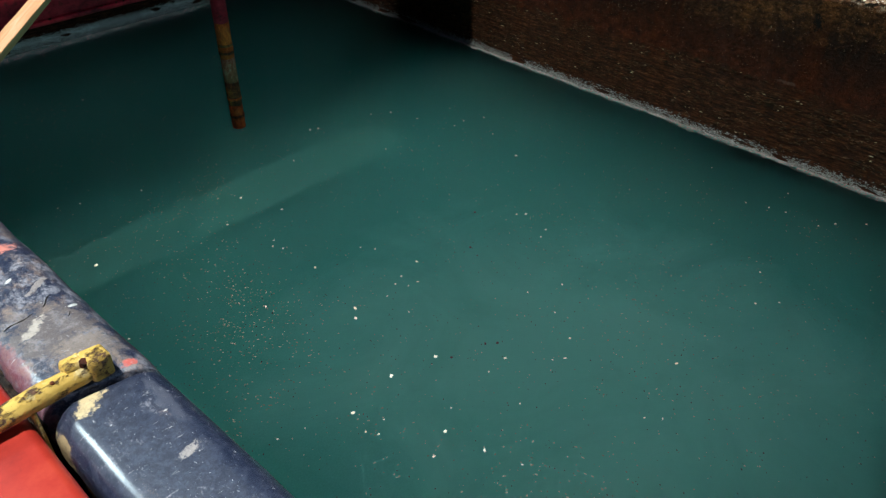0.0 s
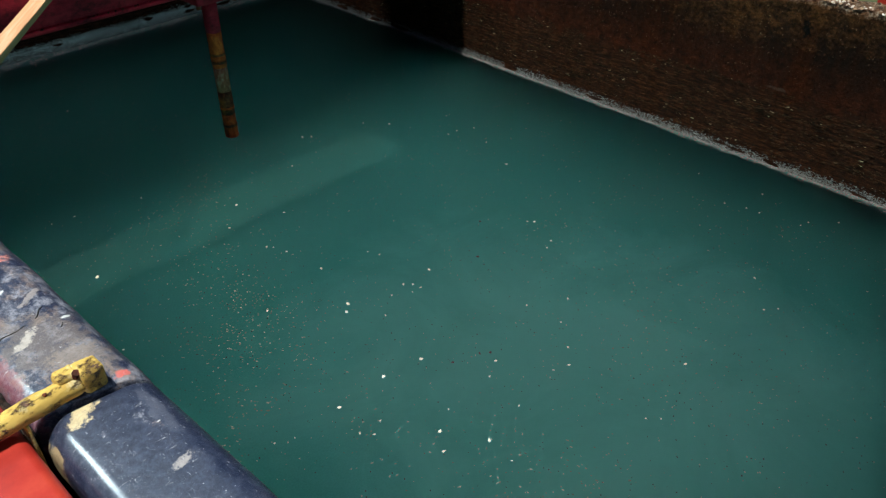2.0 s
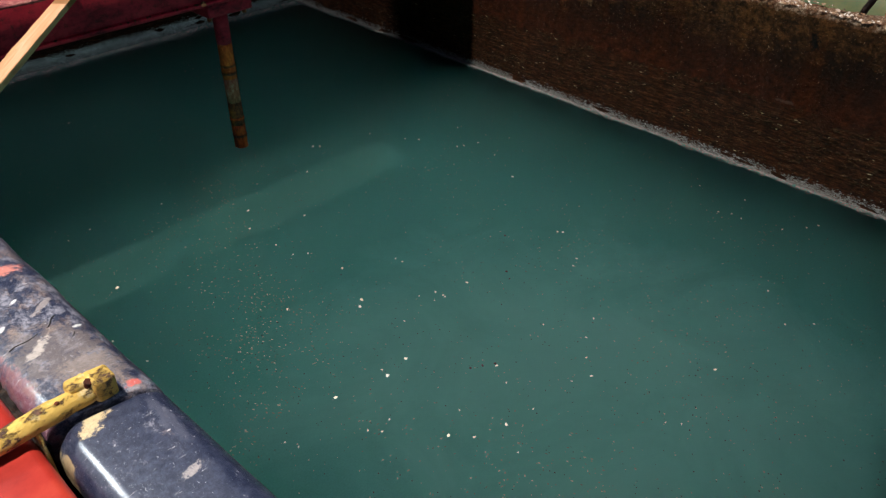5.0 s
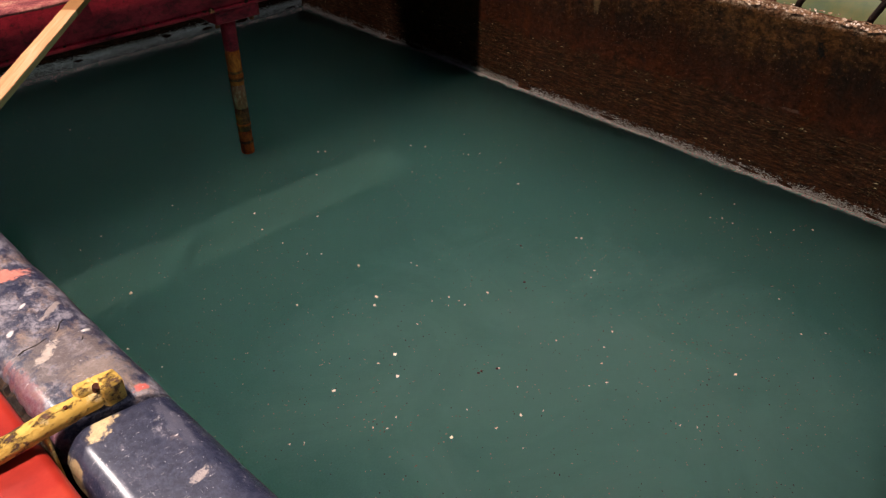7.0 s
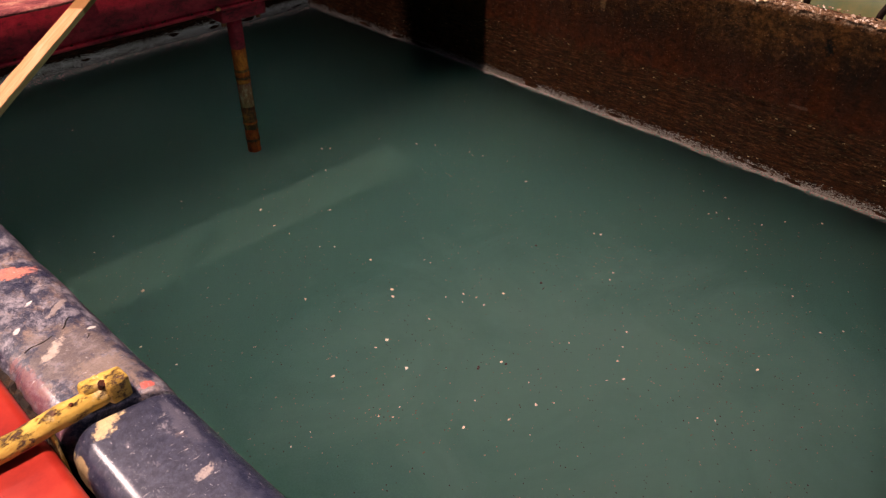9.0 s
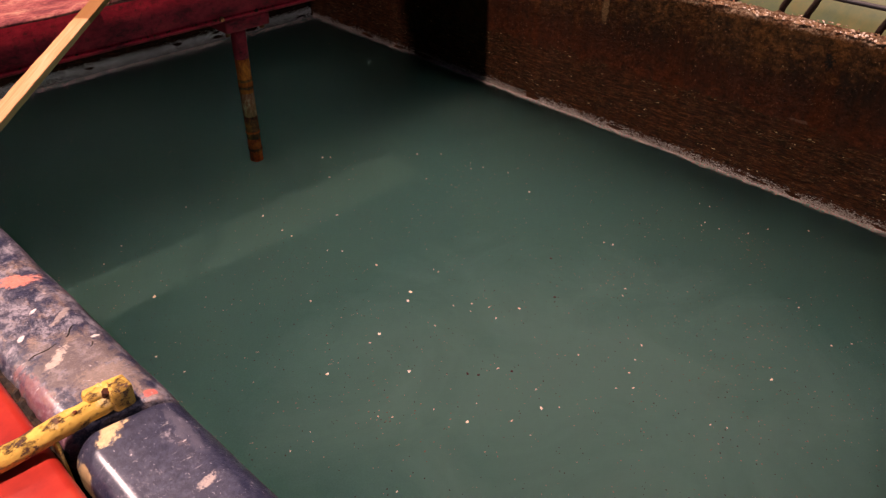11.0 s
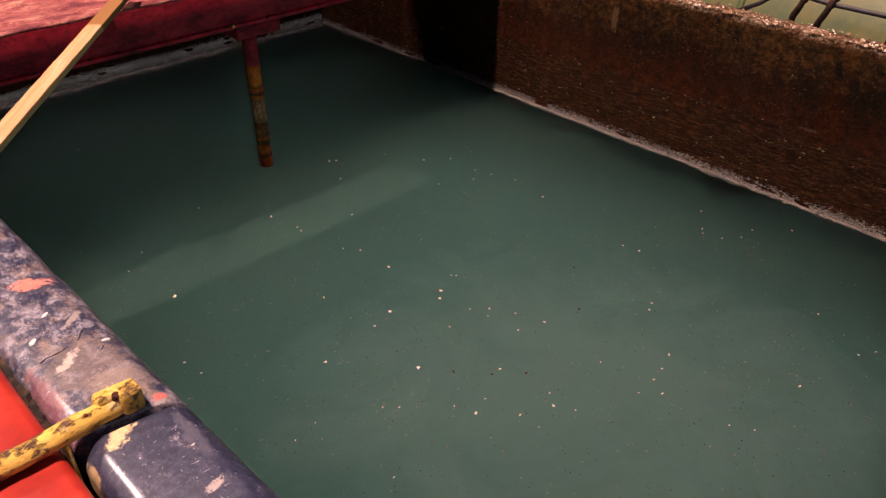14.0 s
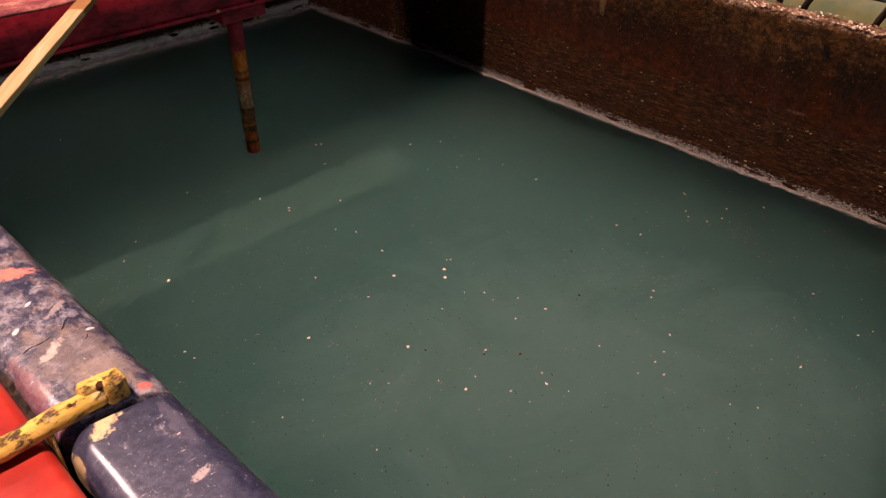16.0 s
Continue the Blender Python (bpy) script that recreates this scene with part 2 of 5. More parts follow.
def mat_black(name, wear, spots):
    q = Mat(name)
    a, b = q.noise(34, 10, 0.86, (1, 0.7, 1), 0.05), q.noise(13, 10, 0.84, (1.4, 0.8, 1), 0.1)
    fine, grain = q.noise(230, 4, 0.8, (1, 0.6, 1)), q.noise(95, 7, 0.85)
    c = q.mix(q.ramp(grain, (0.44, 0.0), (0.66, 0.8)), (0.010, 0.014, 0.034), (0.054, 0.060, 0.098))
    c = q.mix(q.ramp(a, (0.46 + wear, 0.0), (0.57 + wear, 0.85)), c, (0.26, 0.245, 0.285))
    c = q.mix(q.ramp(b, (0.49 + wear, 0.0), (0.58 + wear, 0.8)), c, q.ramp(grain, (0.36, (0.10, 0.062, 0.05)), (0.62, (0.32, 0.225, 0.18))))
    rag = q.math("MULTIPLY", q.math("SUBTRACT", q.math("ADD", grain, q.noise(45, 6, 0.75)), 1.0), 4.2)
    for x, y, rx, ry, turn, colour, much in spots:
        c = spot(q, c, x, y, rx, ry, turn, q.mix(q.ramp(grain, (0.4, 0.0), (0.62, 0.6)), colour, tuple(k * 0.4 for k in colour)), much, rag)
    # fine slanting scratches and chips
    scratch = q.noise(60, 3, 0.6, (0.5, 2.6, 1), 1.2)
    c = q.mix(q.math("MULTIPLY", q.ramp(scratch, (0.66, 0.0), (0.71, 0.85)), q.ramp(b, (0.45, 0.0), (0.56, 1.0))), c, (0.50, 0.47, 0.47))
    c = q.mix(q.ramp(fine, (0.645, 0.0), (0.69, 0.9)), c, (0.50, 0.49, 0.52))
    c = q.mix(q.ramp(fine, (0.30, 0.8), (0.35, 0.0)), c, (0.010, 0.011, 0.018))
    q.bump(q.math("ADD", q.math("ADD", fine, grain), q.math("MULTIPLY", b, 2.0)), 0.3, 0.004)
    q.b.inputs["Coat Roughness"].default_value = 0.22
    return q.set(c, q.ramp(a, (0.4, 0.28), (0.65, 0.55)), spec=0.4, coat=0.85)


RIM_SPOTS = [
    (0.300, 1.18, 0.060, 0.095, 0.3, (0.22, 0.17, 0.15), 0.5), (0.330, 1.10, 0.045, 0.05, 0.2, (0.26, 0.20, 0.17), 0.5),
    (0.232, 1.13, 0.016, 0.10, 0.0, (0.26, 0.07, 0.085), 0.5), (0.316, 1.452, 0.036, 0.019, -0.5, (0.56, 0.20, 0.16), 1.0),
    (0.352, 1.040, 0.013, 0.009, 0.3, (0.58, 0.12, 0.10), 0.9), (0.285, 1.205, 0.034, 0.010, 0.75, (0.50, 0.43, 0.38), 0.75),
    (0.262, 1.290, 0.010, 0.004, 0.9, (0.60, 0.58, 0.58), 0.9), (0.330, 1.305, 0.030, 0.006, 0.7, (0.36, 0.30, 0.28), 0.7),
    (0.300, 1.345, 0.008, 0.003, 0.5, (0.62, 0.60, 0.60), 0.9), (0.352, 1.222, 0.008, 0.004, 0.4, (0.66, 0.64, 0.62), 0.9)]
GLOSS_SPOTS = [
    (0.277, 1.000, 0.030, 0.015, 0.62, (0.60, 0.46, 0.27), 1.0), (0.225, 0.985, 0.008, 0.030, 0.1, (0.46, 0.33, 0.18), 0.9),
    (0.332, 0.836, 0.019, 0.008, 0.25, (0.42, 0.36, 0.34), 0.7), (0.355, 0.93, 0.012, 0.06, 0.0, (0.17, 0.17, 0.22), 0.35)]


def mat_red():
    q = Mat("bright_red_paint")
    a = q.noise(9, 7, 0.72)
    c = q.ramp(a, (0.32, (0.22, 0.012, 0.008)), (0.5, (0.31, 0.021, 0.013)), (0.68, (0.39, 0.042, 0.022)))
    c = q.mix(q.ramp(q.noise(60, 4, 0.7), (0.68, 0.0), (0.76, 0.5)), c, (0.25, 0.03, 0.02))
    q.bump(q.noise(30, 3), 0.08, 0.004)
    return q.set(c, 0.42, spec=0.4)


def mat_yellow():
    q = Mat("chipped_yellow_paint")
    a, fine = q.noise(46, 8, 0.8, (0.6, 1, 1)), q.noise(150, 5, 0.8)
    # more bare metal towards the hand end
    reach = q.math("ADD", a, q.math("MULTIPLY", q.math("SUBTRACT", 0.20, q.axis(0)), 0.42))
    chip = q.ramp(reach, (0.50, 0.0), (0.56, 1.0))
    c = q.mix(q.noise(18, 4, 0.7), (0.46, 0.25, 0.035), (0.72, 0.50, 0.13))
    c = q.mix(q.ramp(q.noise(30, 5, 0.75), (0.56, 0.0), (0.66, 0.6)), c, (0.72, 0.60, 0.36))
    c = q.mix(chip, c, q.ramp(fine, (0.4, (0.05, 0.025, 0.018)), (0.62, (0.17, 0.085, 0.05))))
    c = q.mix(q.ramp(fine, (0.64, 0.0), (0.70, 0.9)), c, (0.09, 0.04, 0.02))
    q.bump(q.math("SUBTRACT", fine, q.math("MULTIPLY", chip, 1.5)), 0.8, 0.004)
    return q.set(c, 0.62, spec=0.3)


def mat_wood():
    q = Mat("sawn_softwood")
    grain = q.noise(14, 5, 0.65, (0.25, 5, 5), 0.8)
    fine = q.noise(60, 3, 0.6, (0.2, 4, 4))
    c = q.ramp(grain, (0.3, (0.33, 0.155, 0.070)), (0.55, (0.42, 0.215, 0.110)), (0.75, (0.50, 0.30, 0.19)))
    c = q.mix(q.ramp(fine, (0.6, 0.0), (0.75, 0.35)), c, (0.26, 0.13, 0.05))
    # shadow from overhead, painted dark across the upper end
    end = q.math("ADD", q.axis(0), q.math("MULTIPLY", grain, 0.02))
    c = q.mix(q.ramp(end, (0.745, 0.0), (0.752, 0.86)), c, (0.15, 0.065, 0.018))
    q.bump(fine, 0.3, 0.002)
    return q.set(c, 0.75, spec=0.2)


def mat_rust(name, dark, mid, light):
    q = Mat(name)
    a, f = q.noise(26, 8, 0.8, (1, 1, 0.5)), q.noise(110, 5, 0.8)
    c = q.ramp(a, (0.36, dark), (0.5, mid), (0.62, light))
    c = q.mix(q.ramp(f, (0.60, 0.0), (0.70, 0.7)), c, tuple(min(0.6, 1.5 * k) for k in light))
    q.bump(q.math("ADD", a, f), 0.8, 0.005)
    return q.set(q.mix(q.ramp(f, (0.32, 0.8), (0.44, 0.0)), c, dark), 0.8, spec=0.25)


def mat_green():
    q = Mat("faded_green_paint")
    c = q.ramp(q.noise(5, 7, 0.75), (0.36, (0.020, 0.046, 0.016)), (0.5, (0.042, 0.064, 0.016)), (0.64, (0.072, 0.070, 0.013)))
    c = q.mix(q.ramp(q.noise(26, 5, 0.7), (0.62, 0.0), (0.74, 0.6)), c, (0.10, 0.07, 0.03))
    return q.set(c, 0.55)


def mat_plain(name, a, b, scale=20, rough=0.7, bump=0.3):
    q = Mat(name)
    n = q.noise(scale, 5, 0.7)
    q.bump(n, bump, 0.004)
    return q.set(q.ramp(n, (0.3, a), (0.7, b)), rough)


def mat_fleck(name, stops, rough=0.7):
    q = Mat(name)
    n = q.t.nodes.new("ShaderNodeObjectInfo")
    c = q.ramp(n.outputs["Random"], *stops)
    return q.set(q.mix(q.ramp(q.noise(260, 3), (0.4, 0.0), (0.7, 0.4)), c, (0.55, 0.50, 0.40)), rough)


WATER, WALL, GRIT, SCUM = mat_water(), mat_tank_wall(), mat_grit(), mat_scum()
LITSCUM, DUST, CRUMB = mat_lit_scum(), mat_dust(), mat_crumb()
MAROON, PINK, RED, YELLOW, WOOD, GREEN = mat_maroon(), mat_pink(), mat_red(), mat_yellow(), mat_wood(), mat_green()
BLACK, GLOSS = mat_black("scuffed_black_paint", 0.03, RIM_SPOTS), mat_black("black_gloss_paint", 0.11, GLOSS_SPOTS)
RUST = mat_rust("orange_rust", (0.06, 0.010, 0.004), (0.44, 0.060, 0.009), (0.72, 0.135, 0.018))
DARKRUST = mat_rust("dark_rust", (0.024, 0.008, 0.005), (0.12, 0.028, 0.011), (0.40, 0.11, 0.022))
GREYRUST = mat_rust("scaled_grey_rust", (0.11, 0.028, 0.014), (0.32, 0.090, 0.046), (0.48, 0.25, 0.18))
IRON = mat_plain("black_iron", (0.007, 0.007, 0.010), (0.022, 0.021, 0.028), 30, 0.62)
HOOK = mat_rust("blackened_rust", (0.008, 0.006, 0.006), (0.018, 0.010, 0.008), (0.06, 0.024, 0.012))
TAR = mat_rust("cracked_tar", (0.006, 0.005, 0.005), (0.016, 0.011, 0.009), (0.07, 0.035, 0.018))
SILT = mat_plain("black_green_silt", (0.008, 0.012, 0.009), (0.02, 0.026, 0.02), 6, 0.9)
PALE = mat_plain("pale_submerged_steel", (0.18, 0.235, 0.21), (0.25, 0.31, 0.275), 5, 0.8)
EARTH = mat_plain("worn_concrete_ground", (0.10, 0.09, 0.075), (0.20, 0.18, 0.15), 3, 0.9)
FOAM = mat_fleck("cream_foam", ((0.0, (0.74, 0.82, 0.70)), (0.6, (0.80, 0.84, 0.68)), (1.0, (0.80, 0.73, 0.50))))
DARK = mat_plain("soaked_black_debris", (0.006, 0.005, 0.004), (0.02, 0.014, 0.01), 200, 0.6)


# ---------------------------------------------------------------- geometry helpers
def mesh_of(bm, name, material, smooth=True):
    me = bpy.data.meshes.new(name)
    bm.to_mesh(me)
    bm.free()
    me.materials.append(material)
    if smooth:
        me.shade_smooth()
    return me


def thing(name, bm, material, label, category, kind="", group="", smooth=True):
    return tagged(new(name, mesh_of(bm, name, material, smooth)), label, category, group, kind)


def part(name, bm, material, parent, label="", smooth=True):
    ob = new(name, mesh_of(bm, name, material, smooth))
    ob.parent = parent
    return tagged(ob, label)


def empty(name, m, label, category, group=""):
    ob = new(name)
    ob.matrix_basis = m
    return tagged(ob, label, category, group)


def box(x0, x1, y0, y1, z0, z1, bevel=0.0, seg=2, bm=None):
    bm = bm or bmesh.new()
    made = bmesh.ops.create_cube(bm, size=1.0)["verts"]
    for v in made:
        v.co = Vector((x0 + (v.co.x + 0.5) * (x1 - x0), y0 + (v.co.y + 0.5) * (y1 - y0), z0 + (v.co.z + 0.5) * (z1 - z0)))
    if bevel:
        edges = list({e for v in made for e in v.link_edges})
        bmesh.ops.bevel(bm, geom=edges, offset=bevel, segments=seg, profile=0.5, affect="EDGES")
    return bm


def ruffle(bm, amount, scale, seed=0.0):
    bm.normal_update()
    for v, n in [(v, v.normal.copy()) for v in bm.verts]:
        v.co += n * amount * (noise.noise(v.co * scale + Vector((seed, 0, seed))) + 0.5 * noise.noise(v.co * scale * 2.7))
    return bm


def tube(points, radius, sides=16, bm=None, radii=None):
    """A round bar along points, closed at both ends."""
    bm = bm or bmesh.new()
    rings, side = [], None
    pts = [Vector(p) for p in points]
    for k, p in enumerate(pts):
        d = (pts[min(k + 1, len(pts) - 1)] - pts[max(k - 1, 0)]).normalized()
        if side is None:
            side = d.orthogonal().normalized()
        side = (side - d * side.dot(d)).normalized()
        up, r = d.cross(side), radii[k] if radii else radius
        rings.append([bm.verts.new(p + r * (math.cos(a) * side + math.sin(a) * up)) for a in (2 * math.pi * j / sides for j in range(sides))])
    for a, b in zip(rings, rings[1:]):
        for j in range(sides):
            bm.faces.new((a[j], a[(j + 1) % sides], b[(j + 1) % sides], b[j]))
    bm.faces.new(rings[0][::-1])
    bm.faces.new(rings[-1])
    return bm


def loft(rings):
    """A closed skin through rings of points, capped."""
    bm = bmesh.new()
    vs = [[bm.verts.new(p) for p in ring] for ring in rings]
    n = len(vs[0])
    for a, b in zip(vs, vs[1:]):
        for j in range(n):
            bm.faces.new((a[j], a[(j + 1) % n], b[(j + 1) % n], b[j]))
    bm.faces.new(vs[0][::-1])
    bm.faces.new(vs[-1])
    bmesh.ops.recalc_face_normals(bm, faces=bm.faces)
    return bm


def rounded(w, h, r, n=5):
    """Points of a rounded rectangle round the origin."""
    out = []
    for cx, cz, a0 in ((w / 2 - r, h / 2 - r, 0), (-w / 2 + r, h / 2 - r, 90), (-w / 2 + r, -h / 2 + r, 180), (w / 2 - r, -h / 2 + r, 270)):
        for k in range(n + 1):
            a = radians(a0 + 90 * k / n)
            out.append((cx + r * math.cos(a), cz + r * math.sin(a)))
    return out


def lumps(spots, name, material):
    """Many small uneven domes in one mesh: rows of place, outward normal, half width, half height, rise."""
    verts, faces = [], []
    for p, n, a, b, rise in spots:
        n = Vector(n)
        s = n.orthogonal().normalized() if abs(n.z) > 0.9 else Vector((0, 0, 1)).cross(n).normalized()
        u = n.cross(s)
        k0, turn = len(verts), random.uniform(0, 6.3)
        for j in range(6):
            w = random.uniform(0.65, 1.25)
            g = turn + j * math.pi / 3
            verts.append(Vector(p) + s * a * w * math.cos(g) + u * b * w * math.sin(g) - n * rise * 0.25)
        verts.append(Vector(p) + n * rise + s * a * random.uniform(-0.3, 0.3))
        faces += [(k0 + j, k0 + (j + 1) % 6, k0 + 6) for j in range(6)]
    me = bpy.data.meshes.new(name)
    me.from_pydata(verts, [], faces)
    me.materials.append(material)
    me.shade_smooth()
    return new(name, me)


# ---------------------------------------------------------------- the tank


def tank_wall(name, length, label):
    """A rough concrete wall along +x with its face on y = 0 towards -y; its own ruffled face, crumbled top arris and plain back."""
    prof = [(0.0, z) for z in np.arange(FLOOR, -0.05, 0.14)] + [(0.0, z) for z in np.arange(-0.04, TOP - 0.012, 0.018)]
    prof += [(0.006, TOP - 0.006), (0.014, TOP), (0.035, TOP), (0.06, TOP), (0.080, TOP - 0.002), (0.098, TOP - 0.006), (0.108, TOP - 0.016), (0.110, 0.3), (0.110, FLOOR)]
    rings = []
    for x in np.arange(0.0, length + 0.01, 0.03):
        ring = []
        for y, z in prof:
            p = Vector((x, y, z))
            d = 0.5 * noise.noise(p * 3.1) + 0.35 * noise.noise(p * 11) + 0.3 * noise.noise(p * 37)
            edge = max(0.0, 1 - abs(z - TOP) / 0.03)
            ring.append((x, y + (0.006 + 0.008 * edge) * d, z + (0.016 * edge * (noise.noise(p * 19) + 0.6 * noise.noise(p * 53)) if y < 0.11 else 0)))
        rings.append(ring)
    return thing(name, loft(rings), WALL, label, "wall", "structure")


right = tank_wall("wall_east", YF - YN + 0.1, "rust-stained dark concrete tank wall with crumbled pale top edge")
right.matrix_basis = Matrix.Translation((XR, YF + 0.1, 0)) @ pose(0, 0, 0, 0, 0, -90)
far = tank_wall("wall_north", XR - XL + 0.0, "dark stained concrete end wall of the tank")
far.matrix_basis = Matrix.Translation((XL, YF, 0))
thing("wall_west", box(0.235, XL, YN, YF + 0.118, FLOOR, 0.597), WALL, "dark concrete tank wall under the black rim", "wall", "structure", smooth=False)
thing("wall_south", box(XL + 0.002, XR - 0.002, YN, YN + 0.12, FLOOR, TOP), WALL, "plain dark concrete end wall closing the tank", "wall", "structure", smooth=False)
thing("floor", box(XL, XR, YN, YF, FLOOR - 0.1, FLOOR), SILT, "silty grey-green bottom of the tank", "floor", "structure", smooth=False)

bm = box(XL - 0.05, XR + 0.07, YN + 0.06, YF + 0.07, FLOOR + 0.004, 0.0)
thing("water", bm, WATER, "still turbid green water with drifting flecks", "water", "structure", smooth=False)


def ground():
    bm = bmesh.new()
    far_out, z = 400.0, -0.1
    xs, ys = (-far_out, 0.236, 2.96, far_out), (-far_out, YN + 0.004, YF + 0.11, far_out)
    grid = [[bm.verts.new((x, y, z)) for x in xs] for y in ys]
    for j in range(3):
        for i in range(3):
            if (i, j) != (1, 1):
                bm.faces.new((grid[j][i], grid[j][i + 1], grid[j + 1][i + 1], grid[j + 1][i]))
    return thing("ground", bm, EARTH, "worn grey concrete yard round the tank", "ground", "structure", smooth=False)


ground()


def unseen_shed():
    """Plain dark unseen shed, added to trim sky and sun; open to the south, with a roof that is open above the tank."""
    boards = mat_plain("dark_unseen_boards", (0.03, 0.024, 0.018), (0.07, 0.055, 0.04), 4, 0.85)
    x0, x1, y0, y1, h = -3.2, 7.0, -0.7, 8.0, 3.4
    for name, b in (("wall_shed_east", (x1, x1 + 0.15, y0, y1, -0.1, h)), ("wall_shed_west", (x0 - 0.15, x0, y0, y1, -0.1, h)),
                    ("wall_shed_north", (x0, x1, y1, y1 + 0.15, -0.1, h))):
        thing(name, box(*b), boards, "plain dark unseen wall added to cut sky light", "wall", "structure", smooth=False)
    bm = bmesh.new()
    (xa, xb), (ya, yb) = OPEN_X, OPEN_Y
    for b in ((x0 - 0.15, xa, y0, y1 + 0.15), (xb, x1 + 0.15, y0, y1 + 0.15), (xa, xb, y0, ya), (xa, -0.95, yb + 0.65, y1 + 0.15), (-0.95, xb, yb, y1 + 0.15)):
        box(*b, h + 0.002, h + 0.12, bm=bm)
    thing("ceiling", bm, boards, "plain dark unseen roof added to trim sun and sky, open above the tank", "ceiling", "structure", smooth=False)


unseen_shed()

def face_x(y, z):
    """Where the uneven face of the east wall lies."""
    p = Vector((YF + 0.1 - y, 0, z))
    return XR + 0.006 * (0.5 * noise.noise(p * 3.1) + 0.35 * noise.noise(p * 11) + 0.3 * noise.noise(p * 37))


# broken crumbs of concrete along the wall's top edge
spots = []
for k in range(5200):
    y = random.uniform(-0.5, YF - 0.02)
    out = abs(random.gauss(0, 0.022)) if random.random() < 0.75 else random.uniform(0, 0.10)
    if noise.noise(Vector((y * 6, out * 20, 8))) < -0.2:
        continue
    s = random.uniform(0.0012, 0.0050) * (1.6 if random.random() < 0.06 else 1.0)
    edge = noise.noise(Vector((YF + 0.1 - y, 0, TOP)) * 19)
    spots.append(((XR + 0.002 + out, y, TOP + 0.003 + 0.008 * edge - 0.05 * max(0, out - 0.07)), (-0.3, 0, 0.95), s * random.uniform(0.9, 1.8), s, s * random.uniform(0.4, 0.9)))
tagged(lumps(spots, "concrete_crumbs", CRUMB), "pale broken concrete crumbs along the wall's top edge", "crumbs", kind="stuff")

# crust of grit in level courses above the water, and the pale line of scum
spots = []
for k in range(15000):
    y = random.uniform(-0.6, YF - 0.02)
    row = random.choice((0.055, 0.08, 0.105, 0.125, 0.15, 0.17, 0.195, 0.215, 0.235, 0.26, 0.275))
    z = row + random.gauss(0, 0.007) + 0.012 * noise.noise(Vector((y * 2, row * 30, 0)))
    if noise.noise(Vector((y * 4, z * 25, 3))) < -0.15 or noise.noise(Vector((y * 13, z * 60, 9))) < -0.2:
        continue
    s = random.uniform(0.0010, 0.0031)
    spots.append(((face_x(y, z) - 0.0005, y, z), (-1, 0, 0), s * random.uniform(1.0, 3.4), s * 0.7, s * random.uniform(0.3, 0.9)))
tagged(lumps(spots, "grit_crust", GRIT), "brown gritty crust in level courses on the tank wall", "crust", kind="stuff")
spots = []
for k in range(15000):
    y = random.uniform(-0.6, YF - 0.01)
    z = abs(random.gauss(0, 0.014)) + 0.001 + 0.003 * noise.noise(Vector((y * 3, 0, 7)))
    if noise.noise(Vector((y * 9, z * 40, 1))) < -0.35:
        continue
    s = random.uniform(0.0010, 0.0030)
    spots.append(((face_x(y, z) - max(0, 0.010 - z) * random.random(), y, z), (-0.9, 0, 0.43), s * 1.5, s * 0.8, s * 0.7))
for k in range(9000):
    y = random.uniform(-0.6, YF - 0.01)
    s = random.uniform(0.0010, 0.0028)
    out = abs(random.gauss(0, 0.5)) * (0.026 + 0.010 * noise.noise(Vector((y * 4, 2, 7))))
    spots.append(((face_x(y, 0.0) - out, y, 0.0005), (0, 0, 1), s * 0.9, s * 1.5, s * 0.5))
tagged(lumps(spots, "scum_line", SCUM), "pale grey line of dried scum along the waterline", "scum", kind="stuff")
spots = []
for k in range(32000):
    x = random.uniform(XL, XR - 0.01)
    crest = 0.040 + 0.010 * noise.noise(Vector((x * 3, 4, 1)))
    z = crest + random.gauss(0, 0.010) if random.random() < 0.55 else random.uniform(0.002, crest)
    if z < 0.001 or noise.noise(Vector((x * 8, z * 30, 5))) < -0.42:
        continue
    s = random.uniform(0.0005, 0.0015)
    spots.append(((x, YF - 0.006, z), (0, -1, 0.0), s * 1.8, s * 1.0, s * 0.3))
for k in range(2600):
    x, s = random.uniform(XL + 0.05, XR - 0.03), random.uniform(0.0008, 0.0022)
    out = abs(random.gauss(0, 0.05)) * (0.7 + 0.5 * noise.noise(Vector((x * 5, 2, 3))))
    spots.append(((x, YF - 0.008 - out, 0.0004), (0, 0, 1), s * 1.6, s, s * 0.3))
tagged(lumps(spots, "scum_line", LITSCUM), "dried scum along the end wall's waterline, its colour lightened as if lit", "scum", kind="stuff")


